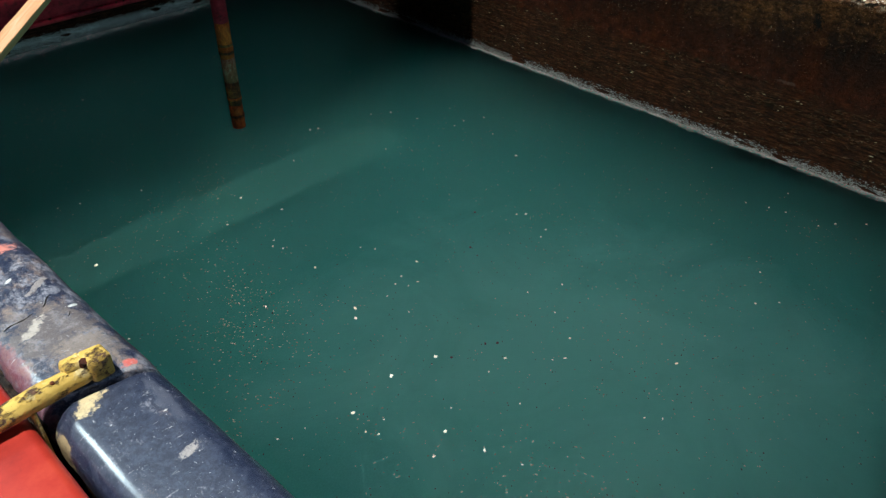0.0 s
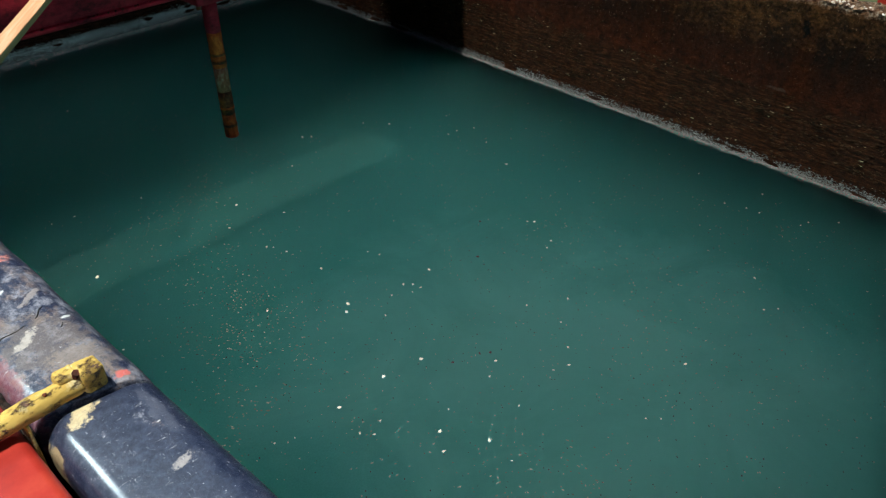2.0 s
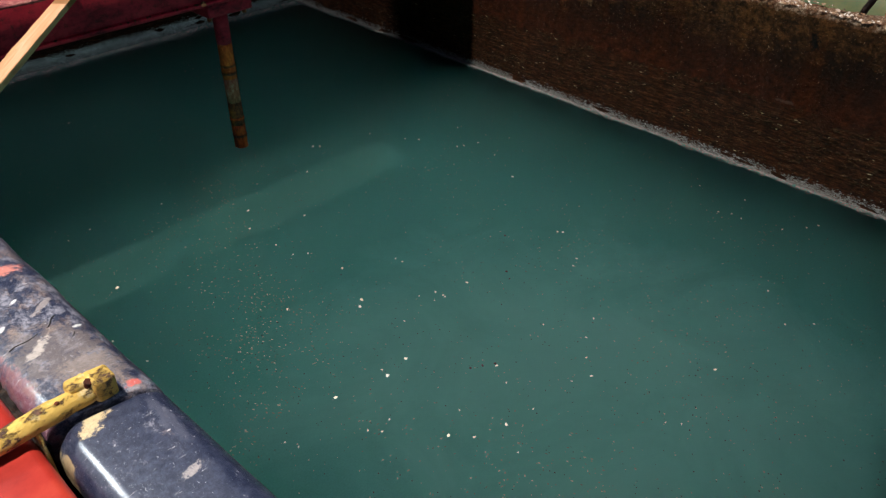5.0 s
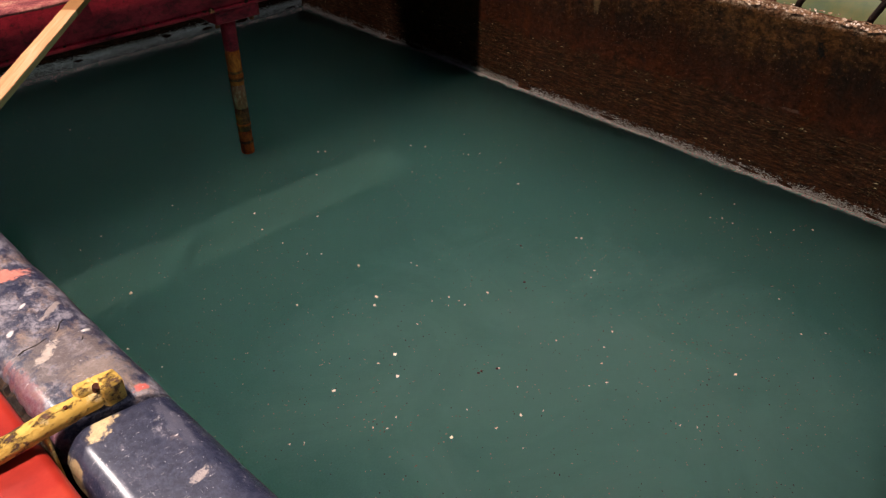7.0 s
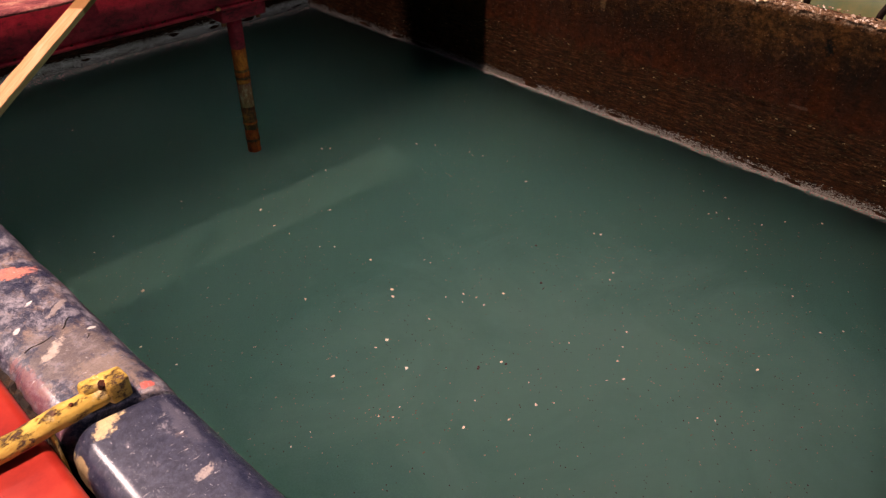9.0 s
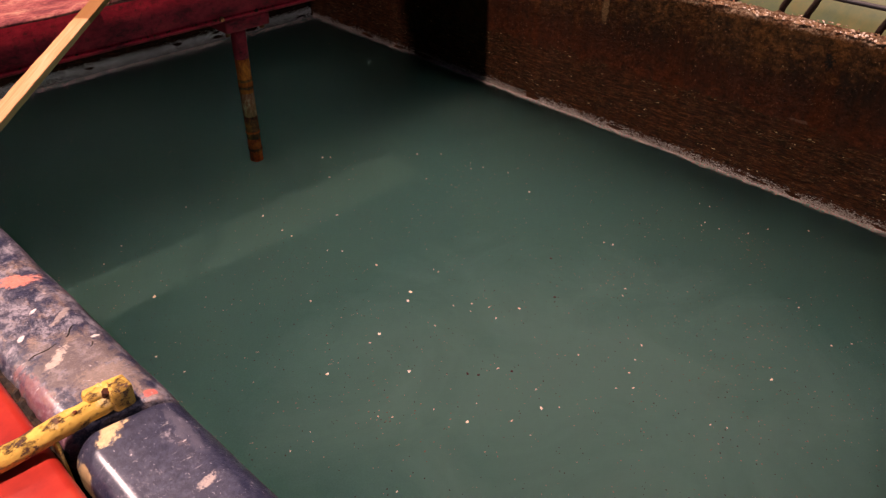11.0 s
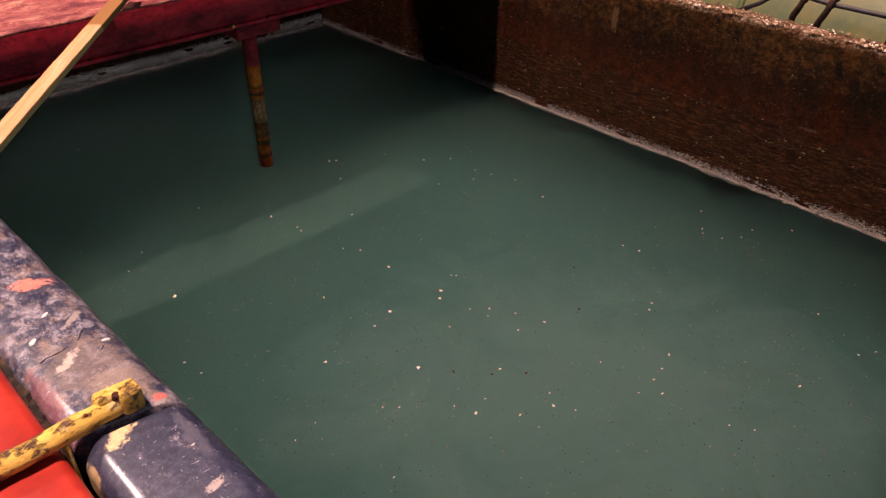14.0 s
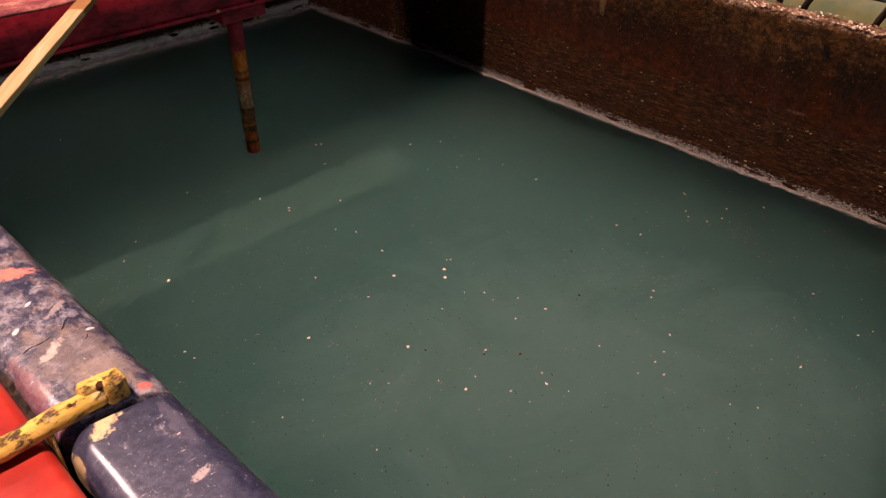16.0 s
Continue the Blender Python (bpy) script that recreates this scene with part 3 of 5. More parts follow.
# ---------------------------------------------------------------- black rim, red casing, yellow bar
def rim_length(y0, y1, name, label, paint, skew=0.0, radius=0.003):
    """A rounded rim; its end at the slot runs skew, with the outer corner rounded in plan."""
    prof = rounded(0.154, 0.105, 0.040, 8)
    ends = [0.0, 0.0012, 0.004, 0.009, 0.016, 0.024, 0.034]
    ys = [y0 + e for e in ends] + list(np.arange(y0 + 0.06, y1 - 0.05, 0.04)) + [y1 - e for e in reversed(ends)]
    rings = []
    for y in ys:
        e = min(y - y0, y1 - y)
        cut = radius - math.sqrt(max(0.0, radius ** 2 - max(0.0, radius - e) ** 2))
        lip = 0.004 - math.sqrt(max(0.0, 0.004 ** 2 - max(0.0, 0.004 - e) ** 2))
        ring = []
        for x, z in prof:
            px = x * (1 - cut / 0.077) if x < 0 else x * 1.11
            p = Vector((0.295 + (1.2 - y) * 0.03 + px, y + x * skew * max(0.0, 1 - abs(y - 0.998) / 0.09), 0.6475 + z * (1 - lip / 0.0525)))
            d = 0.0022 * noise.noise(p * 9) + 0.0012 * noise.noise(p * 31)
            ring.append((p.x + d * (1 if x > 0 else -1), p.y, p.z + d))
        rings.append(ring)
    return thing(name, loft(rings), paint, label, "tank rim", group="rim lengths")


rim_a = rim_length(1.031, YF + 0.1, "tank_rim", "scuffed black-painted rounded rim with red and cream paint marks", BLACK, -0.3)
rim_b = rim_length(YN, 1.016, "tank_rim", "glossy black-painted rounded rim ending at a slot", GLOSS, -0.14, 0.020)


def crack(x, y, length, turn):
    """A thin dark crack in the rim's paint."""
    bm = tube([(a, 0.006 * noise.noise(Vector((a * 60, y * 40, 1))), 0.6996 + 0.0004 * noise.noise(Vector((a * 90, 2, y)))) for a in np.linspace(-length / 2, length / 2, 9)], 0.001, 6, radii=[0.0003, 0.0008, 0.0011, 0.0008, 0.0012, 0.0010, 0.0007, 0.0009, 0.0003])
    bmesh.ops.transform(bm, matrix=pose(x, y, 0, 0, 0, turn), verts=bm.verts)
    part("crack", bm, DARK, rim_a, "dark crack in the paint", smooth=False)


for row in ((0.325, 1.255, 0.030, 40), (0.275, 1.235, 0.050, 12), (0.338, 1.20, 0.014, 55), (0.300, 1.62, 0.05, 20)):
    crack(*row)


def red_casing():
    """A sheet-steel casing with a rolled shoulder next to the rim, and a cracked tar bead along its edge."""
    casing = empty("machine_casing", pose(0, 0, 0), "bright red painted steel casing beside the tank rim", "casing")
    prof = [(-0.62, -0.1), (-0.62, 0.42)] + [(-0.62 + 0.09 * (1 - math.cos(a)), 0.42 + 0.21 * math.sin(a)) for a in np.linspace(0.3, 1.5, 5)]
    prof += [(-0.3, 0.675), (-0.1, 0.694), (0.06, 0.700), (0.15, 0.700)] + [(0.189 + 0.018 * math.sin(a), 0.682 + 0.018 * math.cos(a)) for a in np.linspace(0.1, 1.57, 6)] + [(0.207, 0.3), (0.207, -0.1)]
    rings = [[(x + (1.2 - y) * 0.02, y, z + 0.0015 * noise.noise(Vector((x * 4, y * 4, 0)))) for x, z in prof] for y in np.arange(0.45, 3.6, 0.09)]
    part("cover", loft(rings), RED, casing)
    bead = tube([(0.211 + (1.2 - y) * 0.024 + 0.003 * noise.noise(Vector((0, y * 18, 0))), y, 0.664 + 0.004 * noise.noise(Vector((3, y * 25, 0)))) for y in np.arange(1.04, 3.5, 0.012)], 0.0125, 8)
    part("edge_seal", ruffle(bead, 0.006, 90), TAR, casing, "crumbling black tar bead along the edge", smooth=False)


red_casing()

bar = empty("locking_bar", pose(0.013, 1.027, 0.702, 0, 0, 2.5), "chipped yellow-painted steel bar lying over the rim slot", "bar")
part("shank", ruffle(tube([(x, 0.002 * math.sin(x * 25), 0.020 + 0.001 * math.sin(x * 40)) for x in np.linspace(-0.25, 0.29, 46)], 0.0162, 16), 0.0022, 75), YELLOW, bar)
part("head", ruffle(box(0.284, 0.318, -0.017, 0.018, 0.003, 0.041, 0.006, 4), 0.003, 60), YELLOW, bar)
boss = part("boss", ruffle(box(0.258, 0.287, -0.006, 0.021, 0.016, 0.043, 0.007, 4), 0.0035, 70), YELLOW, bar)
part("bolt", tube([(0.281, -0.002, 0.032), (0.284, -0.006, 0.042)], 0.0058, 7), DARKRUST, boss, "rusty bolt end", smooth=False)
for x in (0.238, 0.216):
    part("rivet_hole", tube([(x, -0.006, 0.0335), (x, -0.006, 0.0362)], 0.0030, 8), DARKRUST, bar, "dark rusty hole")

part("bracket", ruffle(box(0.199, 0.205, -0.018, 0.012, -0.085, 0.012, 0.002), 0.001, 60), YELLOW, bar, "yellow rusted bracket strip")

# ---------------------------------------------------------------- steel footbridge on its pipe column
BF, BB, BZ0, BZ1 = 2.70, 3.37, 0.61, 0.768
bridge = empty("steel_bridge", pose(0, 0, 0), "maroon-painted steel bridge with faded dusty top across the tank", "bridge")
part("front_girder", ruffle(box(XL + 0.02, XR - 0.006, BF + 0.012, BF + 0.04, BZ0 + 0.016, BZ1 - 0.012, 0.003), 0.001, 12), MAROON, bridge)
part("back_girder", box(XL + 0.02, XR - 0.006, BB - 0.04, BB - 0.012, BZ0 + 0.03, BZ1 - 0.012, 0.003), MAROON, bridge)
part("bottom_flange", box(XL + 0.02, XR - 0.006, BF + 0.004, BB, BZ0, BZ0 + 0.0155, 0.005, 3), MAROON, bridge)


def deck():
    rings = []
    for x in np.arange(XL + 0.02, XR - 0.004, 0.03):
        prof = [(BF - 0.002, BZ1 - 0.012), (BF + 0.004, BZ1 - 0.003), (BF + 0.014, BZ1)] + [(y, BZ1) for y in np.arange(BF + 0.05, BB - 0.03, 0.04)] + [(BB, BZ1), (BB, BZ1 - 0.012)]
        rings.append([(x, y, z + 0.004 * noise.noise(Vector((x * 9, y * 9, 1)))) for y, z in prof])
    return loft(rings)


part("deck", deck(), PINK, bridge, "faded pink dusty top plate")
plate = part("column_head", box(1.462, 1.650, BF + 0.012, BF + 0.165, 0.562, BZ0, 0.006), MAROON, bridge, "maroon bracket plate")
for x in (1.482, 1.63):
    part("bolt_head", tube([(x, BF + 0.045, 0.544), (x, BF + 0.045, 0.556)], 0.009, 6), DARKRUST, plate, "rusty bolt head", smooth=False)
spots = []
for k in range(45):
    x = random.uniform(XL + 0.05, XR - 0.1)
    s = random.uniform(0.002, 0.006) * (2.4 if random.random() < 0.05 else 1)
    spots.append(((x, BF + 0.005 + random.random() * 0.006, BZ0 + 0.0165), (0, -0.3, 0.95), s * 1.6, s, s * 0.8))
tagged(lumps(spots, "dirt_crumbs", GRIT), "pale crumbs of dirt along the girder flange", "dirt", kind="stuff")

column = empty("pipe_column", pose(1.540, 2.772, 0), "rusty banded pipe column standing in the water", "column")


def barrel(z0, z1, r, material, name, label=""):
    zs = np.linspace(z0, z1, max(3, int((z1 - z0) / 0.02)))
    return part(name, ruffle(tube([(0, 0, z) for z in zs], r, 20), 0.0016, 30), material, column, label)


barrel(0.44, 0.556, 0.0285, MAROON, "upper_pipe", "maroon-painted pipe")
barrel(0.30, 0.44, 0.0275, RUST, "pipe", "orange rusted pipe")
barrel(0.20, 0.30, 0.0270, GREYRUST, "pipe", "scaled grey rusted pipe")
barrel(0.10, 0.20, 0.0268, DARKRUST, "pipe", "dark rusted pipe")
barrel(FLOOR, 0.10, 0.0266, RUST, "pipe", "orange rusted pipe")
for z, h, m in ((0.352, 0.010, DARKRUST), (0.338, 0.006, RUST), (0.322, 0.010, DARKRUST), (0.128, 0.008, RUST), (0.052, 0.010, DARKRUST)):
    barrel(z - h / 2, z + h / 2, 0.0288, m, "collar", "rusty collar")

part("sill_plate", box(XL + 0.03, 2.17, 2.42, 2.69, -0.195, -0.17, 0.006), PALE, tagged(empty("sunken_sill", pose(0, 0, 0), "", ""), "pale sunken steel sill in front of the column", "sill"))
thing("sill_block", box(0.8, 1.0, 2.45, 2.66, FLOOR, -0.196, 0.01), SILT, "silted block carrying the sunken sill", "block")

# ---------------------------------------------------------------- batten leaning from the rim to the bridge
batten = empty("wooden_batten", Matrix.Translation((0.389, 1.969, 0.7195)) @ pose(0, 0, 0, 0, -5.2, 46.7), "sawn softwood batten with painted shadow on its end, laid from rim to bridge", "batten")


def timber():
    rings = []
    for x in np.linspace(-0.18, 1.06, 40):
        rings.append([(x, a + 0.0012 * noise.noise(Vector((x * 14, a * 30, 2))), b + 0.0012 * noise.noise(Vector((x * 14, b * 30, 5)))) for a, b in rounded(0.046, 0.018, 0.002, 2)])
    return loft(rings)


part("timber", timber(), WOOD, batten, smooth=False)

# ---------------------------------------------------------------- green drum and hooked rod beyond the wall
drum = empty("green_drum", pose(3.56, 1.2, 0.37), "faded green painted steel drum lying behind the wall", "drum")
part("shell", ruffle(tube([(0, y, 0) for y in np.linspace(-1.8, 1.6, 30)], 0.47, 48), 0.003, 3), GREEN, drum)
for y in (-0.9, 0.42, 1.3):
    part("hoop", tube([(0, y - 0.015, 0), (0, y - 0.008, 0), (0, y + 0.008, 0), (0, y + 0.015, 0)], 0.48, 48, radii=[0.47, 0.481, 0.481, 0.47]), GREEN, drum)

rod = empty("handrail_rod", pose(0, 0, 0), "black iron rod with rusty hooks above the wall top", "rod")
part("rail", ruffle(tube([(2.96, -0.4, 0.73), (2.955, 0.6, 0.724), (2.95, 1.0, 0.724), (2.95, 1.2, 0.724), (2.95, 1.32, 0.735), (2.95, 1.37, 0.738), (2.95, 1.405, 0.715), (2.95, 1.45, 0.676), (2.95, 1.53, 0.63)], 0.0085, 10), 0.0006, 60), IRON, rod)
for y in (0.945, 1.195, 1.29):
    hook = part("hook", ruffle(tube([(2.958, y - 0.012, 0.742), (2.948, y - 0.006, 0.748), (2.937, y - 0.003, 0.738), (2.936, y, 0.718), (2.942, y + 0.012, 0.69), (2.948, y + 0.028, 0.655), (2.952, y + 0.034, 0.634)], 0.0115, 8), 0.004, 80), HOOK, rod, "rusty iron hook")
    part("clip", ruffle(tube([(2.945, y - 0.01, 0.727), (2.945, y + 0.01, 0.727)], 0.0160, 10), 0.003, 80), DARKRUST, hook, "rusty clip round the rod")
part("stay", tube([(2.962, -0.4, 0.62), (2.962, -0.4, 0.735)], 0.009, 8), IRON, rod)

post = empty("red_post", pose(3.06, 0.868, -0.1), "red painted steel post behind the wall", "post")
part("shaft", box(-0.04, 0.04, -0.06, 0.06, 0.012, 0.92, 0.006), RED, post)
part("foot_plate", box(-0.075, 0.075, -0.1, 0.1, 0.0, 0.012, 0.002), DARKRUST, post, "rusty foot plate")

# ---------------------------------------------------------------- flecks on the water
random.seed(11)


def fleck_mesh(a, b, rise):
    bm = bmesh.new()
    ring = []
    for j in range(8):
        w, g = random.uniform(0.5, 1.3), 2 * math.pi * (j + random.uniform(-0.3, 0.3)) / 8
        ring.append(Vector((a * w * math.cos(g), b * w * math.sin(g), 0)))
    low = [bm.verts.new(p + Vector((0, 0, -0.0015))) for p in ring]
    mid = [bm.verts.new(p * 0.95 + Vector((0, 0, rise * 0.6))) for p in ring]
    top = bm.verts.new((a * random.uniform(-0.3, 0.3), 0, rise))
    for j in range(8):
        k = (j + 1) % 8
        bm.faces.new((low[j], low[k], mid[k], mid[j]))
        bm.faces.new((mid[j], mid[k], top))
    return bm


FLECKS = []


def fleck(size, dark=False):
    size *= random.uniform(0.74, 1.02)
    bm = fleck_mesh(size, size * random.uniform(0.45, 0.9), size * 0.35)
    if dark:
        ob = thing("debris_bit", bm, DARK, "soaked black bit of debris afloat on the water", "debris", group="bits afloat")
    else:
        ob = thing("foam_fleck", bm, FOAM, "small cream fleck of foam afloat on the water", "foam fleck", group="flecks afloat")
    FLECKS.append(ob)
    return ob


fleck(0.0062)
fleck(0.0055, True)
fleck(0.0062)
fleck(0.0062)
fleck(0.0062)
fleck(0.0062)
fleck(0.0062)
fleck(0.0062)
fleck(0.0062)
fleck(0.0062)
fleck(0.0062)
fleck(0.0038)
fleck(0.0062)
fleck(0.0062)
fleck(0.0062)
fleck(0.0035)
fleck(0.0055, True)
fleck(0.0039)
fleck(0.0029)
fleck(0.0028)
fleck(0.0043)
fleck(0.0033)
fleck(0.0032)
fleck(0.0062)
fleck(0.0046)
fleck(0.0055, True)
fleck(0.0043)
fleck(0.0037)
fleck(0.0062)
fleck(0.0040)
fleck(0.0062)
fleck(0.0031)
fleck(0.0039)
fleck(0.0044)
fleck(0.0037)
fleck(0.0041)
fleck(0.0040)
fleck(0.0029)
fleck(0.0042)
fleck(0.0062)
fleck(0.0039)
fleck(0.0033)
fleck(0.0029)
fleck(0.0044)
fleck(0.0037)
fleck(0.0041)
fleck(0.0044)
fleck(0.0041)
fleck(0.0045)
fleck(0.0035)
fleck(0.0055, True)
fleck(0.0036)
fleck(0.0045)
fleck(0.0044)
fleck(0.0030)
fleck(0.0030)
fleck(0.0032)
fleck(0.0045)
fleck(0.0036)
fleck(0.0039)
fleck(0.0033)
fleck(0.0037)
fleck(0.0035)
fleck(0.0034)
fleck(0.0039)
fleck(0.0039)
fleck(0.0044)
fleck(0.0040)
fleck(0.0045)
fleck(0.0043)
fleck(0.0046)
fleck(0.0040)
fleck(0.0031)
fleck(0.0055, True)
fleck(0.0045)
fleck(0.0044)
fleck(0.0038)
fleck(0.0055)
fleck(0.0055, True)
fleck(0.0040)
fleck(0.0050)
fleck(0.0040)
fleck(0.0040)
fleck(0.0045)
fleck(0.0040)
fleck(0.0040)
fleck(0.0040)
fleck(0.0048, True)

# fine foam: loose swirls of tiny specks
SWIRLS = []


def swirl(n, rx, ry, lo=0.0011, hi=0.0028, tail=0.0):
    spots = []
    for k in range(int(n * 1.7)):
        x, y = 1.15 * random.gauss(0, rx), 1.15 * random.gauss(0, ry)
        y += tail * x
        s = random.uniform(lo, hi) * 0.85
        spots.append(((x, y, 0.0), (0, 0, 1), s * random.uniform(1, 2.2), s, s * 0.35))
    ob = tagged(lumps(spots, "fine_foam", FOAMFINE), "loose swirl of tiny pale foam specks on the water", "foam", kind="stuff")
    SWIRLS.append(ob)
    return ob


q = Mat("fine_foam")
FOAMFINE = q.set(q.ramp(island(q), (0.0, (0.06, 0.11, 0.075)), (0.6, (0.135, 0.20, 0.135)), (1.0, (0.33, 0.38, 0.26))), 0.7)
swirl(50, 0.0785527, 0.0605562, 0.001, 0.0027, 0.530573)
swirl(40, 0.0729413, 0.0642479, 0.001, 0.0027, -0.698463)
swirl(50, 0.0841577, 0.0994903, 0.001, 0.0027, -0.658371)
swirl(40, 0.0820238, 0.0705231, 0.001, 0.0027, -0.558775)
swirl(60, 0.0617556, 0.0884396, 0.001, 0.0027, 0.596427)
swirl(50, 0.0517676, 0.0807266, 0.001, 0.0027, -0.728096)
swirl(60, 0.0787376, 0.0665477, 0.001, 0.0027, 0.609448)
swirl(50, 0.0892254, 0.075271, 0.001, 0.0027, 0.797614)
swirl(40, 0.0623868, 0.0538485, 0.001, 0.0027, 0.15962)
swirl(30, 0.0512551, 0.0598692, 0.001, 0.0027, -0.147302)
swirl(40, 0.0744187, 0.0578099, 0.001, 0.0027, -0.732103)
swirl(35, 0.0847112, 0.0656915, 0.001, 0.0027, 0.733855)
swirl(30, 0.0858664, 0.0688895, 0.001, 0.0027, -0.0633446)
swirl(28, 0.0708029, 0.0821944, 0.001, 0.0027, 0.15304)
swirl(24, 0.0723704, 0.0810063, 0.001, 0.0027, 0.704994)
swirl(26, 0.0702811, 0.0715596, 0.001, 0.0027, 0.352498)
swirl(20, 0.0595054, 0.0650543, 0.001, 0.0027, 0.764476)
swirl(16, 0.120437, 0.131617, 0.001, 0.0027, -0.781668)
swirl(16, 0.113234, 0.134297, 0.001, 0.0027, -0.767915)
swirl(16, 0.126874, 0.138735, 0.001, 0.0027, -0.703871)
swirl(16, 0.127659, 0.124631, 0.001, 0.0027, 0.28685)
swirl(16, 0.108975, 0.145091, 0.001, 0.0027, 0.380855)
swirl(35, 0.0508873, 0.0530288, 0.001, 0.0027, 0.281632)
swirl(30, 0.0885322, 0.0625561, 0.001, 0.0027, -0.0699006)
swirl(30, 0.0737069, 0.0660013, 0.001, 0.0027, -0.217672)
swirl(25, 0.0625068, 0.0684577, 0.001, 0.0027, 0.152994)
swirl(20, 0.0620162, 0.068858, 0.001, 0.0027, 0.435637)
swirl(15, 0.0510768, 0.0784629, 0.001, 0.0027, 0.376277)
swirl(20, 0.0624007, 0.0611269, 0.001, 0.0027, 0.486092)
swirl(150, 0.35, 0.35, 0.0008, 0.0018, 0)
swirl(130, 0.35, 0.35, 0.0008, 0.0018, 0)
swirl(120, 0.35, 0.25, 0.0008, 0.0018, 0)
swirl(100, 0.3, 0.3, 0.0008, 0.002, 0)

# floating dust: wide loose rafts of tiny dark and pale grains
RAFTS = []


def raft(n, x0, x1, y0, y1):
    cx, cy = (x0 + x1) / 2, (y0 + y1) / 2
    spots = []
    for k in range(n):
        x, y = random.uniform(x0, x1), random.uniform(y0, y1)
        s = random.uniform(0.0008, 0.0019)
        spots.append(((x - cx, y - cy, 0.0), (0, 0, 1), s * random.uniform(1, 1.8), s, s * 0.3))
    ob = tagged(lumps(spots, "floating_dust", DUST), "loose raft of tiny dark and pale dust grains on the water", "dust", kind="stuff")
    RAFTS.append((ob, cx, cy))


raft(1100, 0.50, 1.35, 0.35, 2.0)
raft(1500, 0.50, 1.50, 2.0, 4.0)
raft(1300, 1.35, 2.65, -0.2, 1.3)
raft(1200, 1.50, 2.70, 1.3, 2.7)
raft(700, 1.60, 2.70, 2.7, 4.0)


def drift(ob, *rows):
    turn = random.uniform(0, 360)
    walk(ob, [(t, pose(x, y, z[0] if z else 0.001, 0, 0, turn + t * 1.5)) for t, x, y, *z in rows])


def motions():
    drift(FLECKS[0], (0, 1.725, 2.537), (1, 1.727, 2.539), (2, 1.731, 2.549), (3, 1.736, 2.550), (4, 1.740, 2.552), (6.5, 1.744, 2.559), (8, 1.740, 2.570), (9.5, 1.744, 2.583), (12, 1.747, 2.600), (13, 1.749, 2.611), (14, 1.750, 2.616), (15, 1.753, 2.624), (16, 1.757, 2.632))
    drift(FLECKS[1], (0, 2.367, 1.346), (1, 2.365, 1.353), (2, 2.354, 1.360), (3, 2.338, 1.364), (4, 2.332, 1.368), (6.5, 2.302, 1.374), (8, 2.284, 1.371), (9.5, 2.278, 1.372), (12, 2.258, 1.362), (13, 2.254, 1.364), (14, 2.249, 1.360), (15, 2.242, 1.354), (16, 2.239, 1.356))
    drift(FLECKS[2], (0, 0.697, 2.286), (1, 0.705, 2.274), (2, 0.711, 2.260), (3, 0.715, 2.247), (4, 0.721, 2.240), (6.5, 0.741, 2.212), (8, 0.750, 2.206), (9.5, 0.762, 2.196), (12, 0.798, 2.187), (13, 0.807, 2.188), (14, 0.821, 2.187), (15, 0.833, 2.189), (16, 0.845, 2.189))
    drift(FLECKS[3], (0, 1.177, 1.789), (1, 1.201, 1.789), (2, 1.229, 1.792), (3, 1.251, 1.797), (4, 1.266, 1.798), (6.5, 1.340, 1.819), (8, 1.362, 1.817), (9.5, 1.385, 1.825), (12, 1.416, 1.835), (13, 1.423, 1.839), (14, 1.431, 1.840), (15, 1.442, 1.839), (16, 1.451, 1.838))
    drift(FLECKS[4], (0, 0.959, 1.742), (1, 0.971, 1.742), (2, 0.988, 1.744), (3, 1.009, 1.749), (4, 1.023, 1.750), (6.5, 1.076, 1.788), (8, 1.087, 1.796), (9.5, 1.104, 1.808), (12, 1.143, 1.835), (13, 1.153, 1.843), (14, 1.168, 1.852), (15, 1.182, 1.863), (16, 1.196, 1.872))
    drift(FLECKS[5], (0, 1.658, 1.189), (1, 1.657, 1.167), (2, 1.655, 1.140), (3, 1.656, 1.115), (4, 1.658, 1.098), (6.5, 1.670, 1.044), (8, 1.672, 1.022), (9.5, 1.684, 1.008), (12, 1.715, 0.960), (13, 1.724, 0.949), (14, 1.742, 0.935), (15, 1.761, 0.922), (16, 1.780, 0.918))
    drift(FLECKS[6], (0, 1.423, 1.586), (1, 1.441, 1.568), (2, 1.464, 1.542), (3, 1.486, 1.512), (4, 1.506, 1.490), (6.5, 1.543, 1.430), (8, 1.549, 1.404), (9.5, 1.561, 1.380), (12, 1.581, 1.320), (13, 1.584, 1.305), (14, 1.591, 1.283), (15, 1.600, 1.264), (16, 1.609, 1.250))
    drift(FLECKS[7], (0, 1.002, 1.040), (1, 1.008, 1.045), (2, 1.020, 1.057), (3, 1.030, 1.062), (4, 1.037, 1.062), (6.5, 1.042, 1.084), (8, 1.060, 1.085), (9.5, 1.086, 1.099), (12, 1.141, 1.138), (13, 1.151, 1.147), (14, 1.165, 1.159), (15, 1.179, 1.170), (16, 1.190, 1.181))
    drift(FLECKS[8], (0, 1.030, 1.272), (1, 1.041, 1.283), (2, 1.050, 1.298), (3, 1.059, 1.317), (4, 1.067, 1.339), (6.5, 1.086, 1.405), (8, 1.099, 1.449), (9.5, 1.116, 1.495), (12, 1.154, 1.572), (13, 1.174, 1.601), (14, 1.197, 1.628), (15, 1.224, 1.653), (16, 1.255, 1.676))
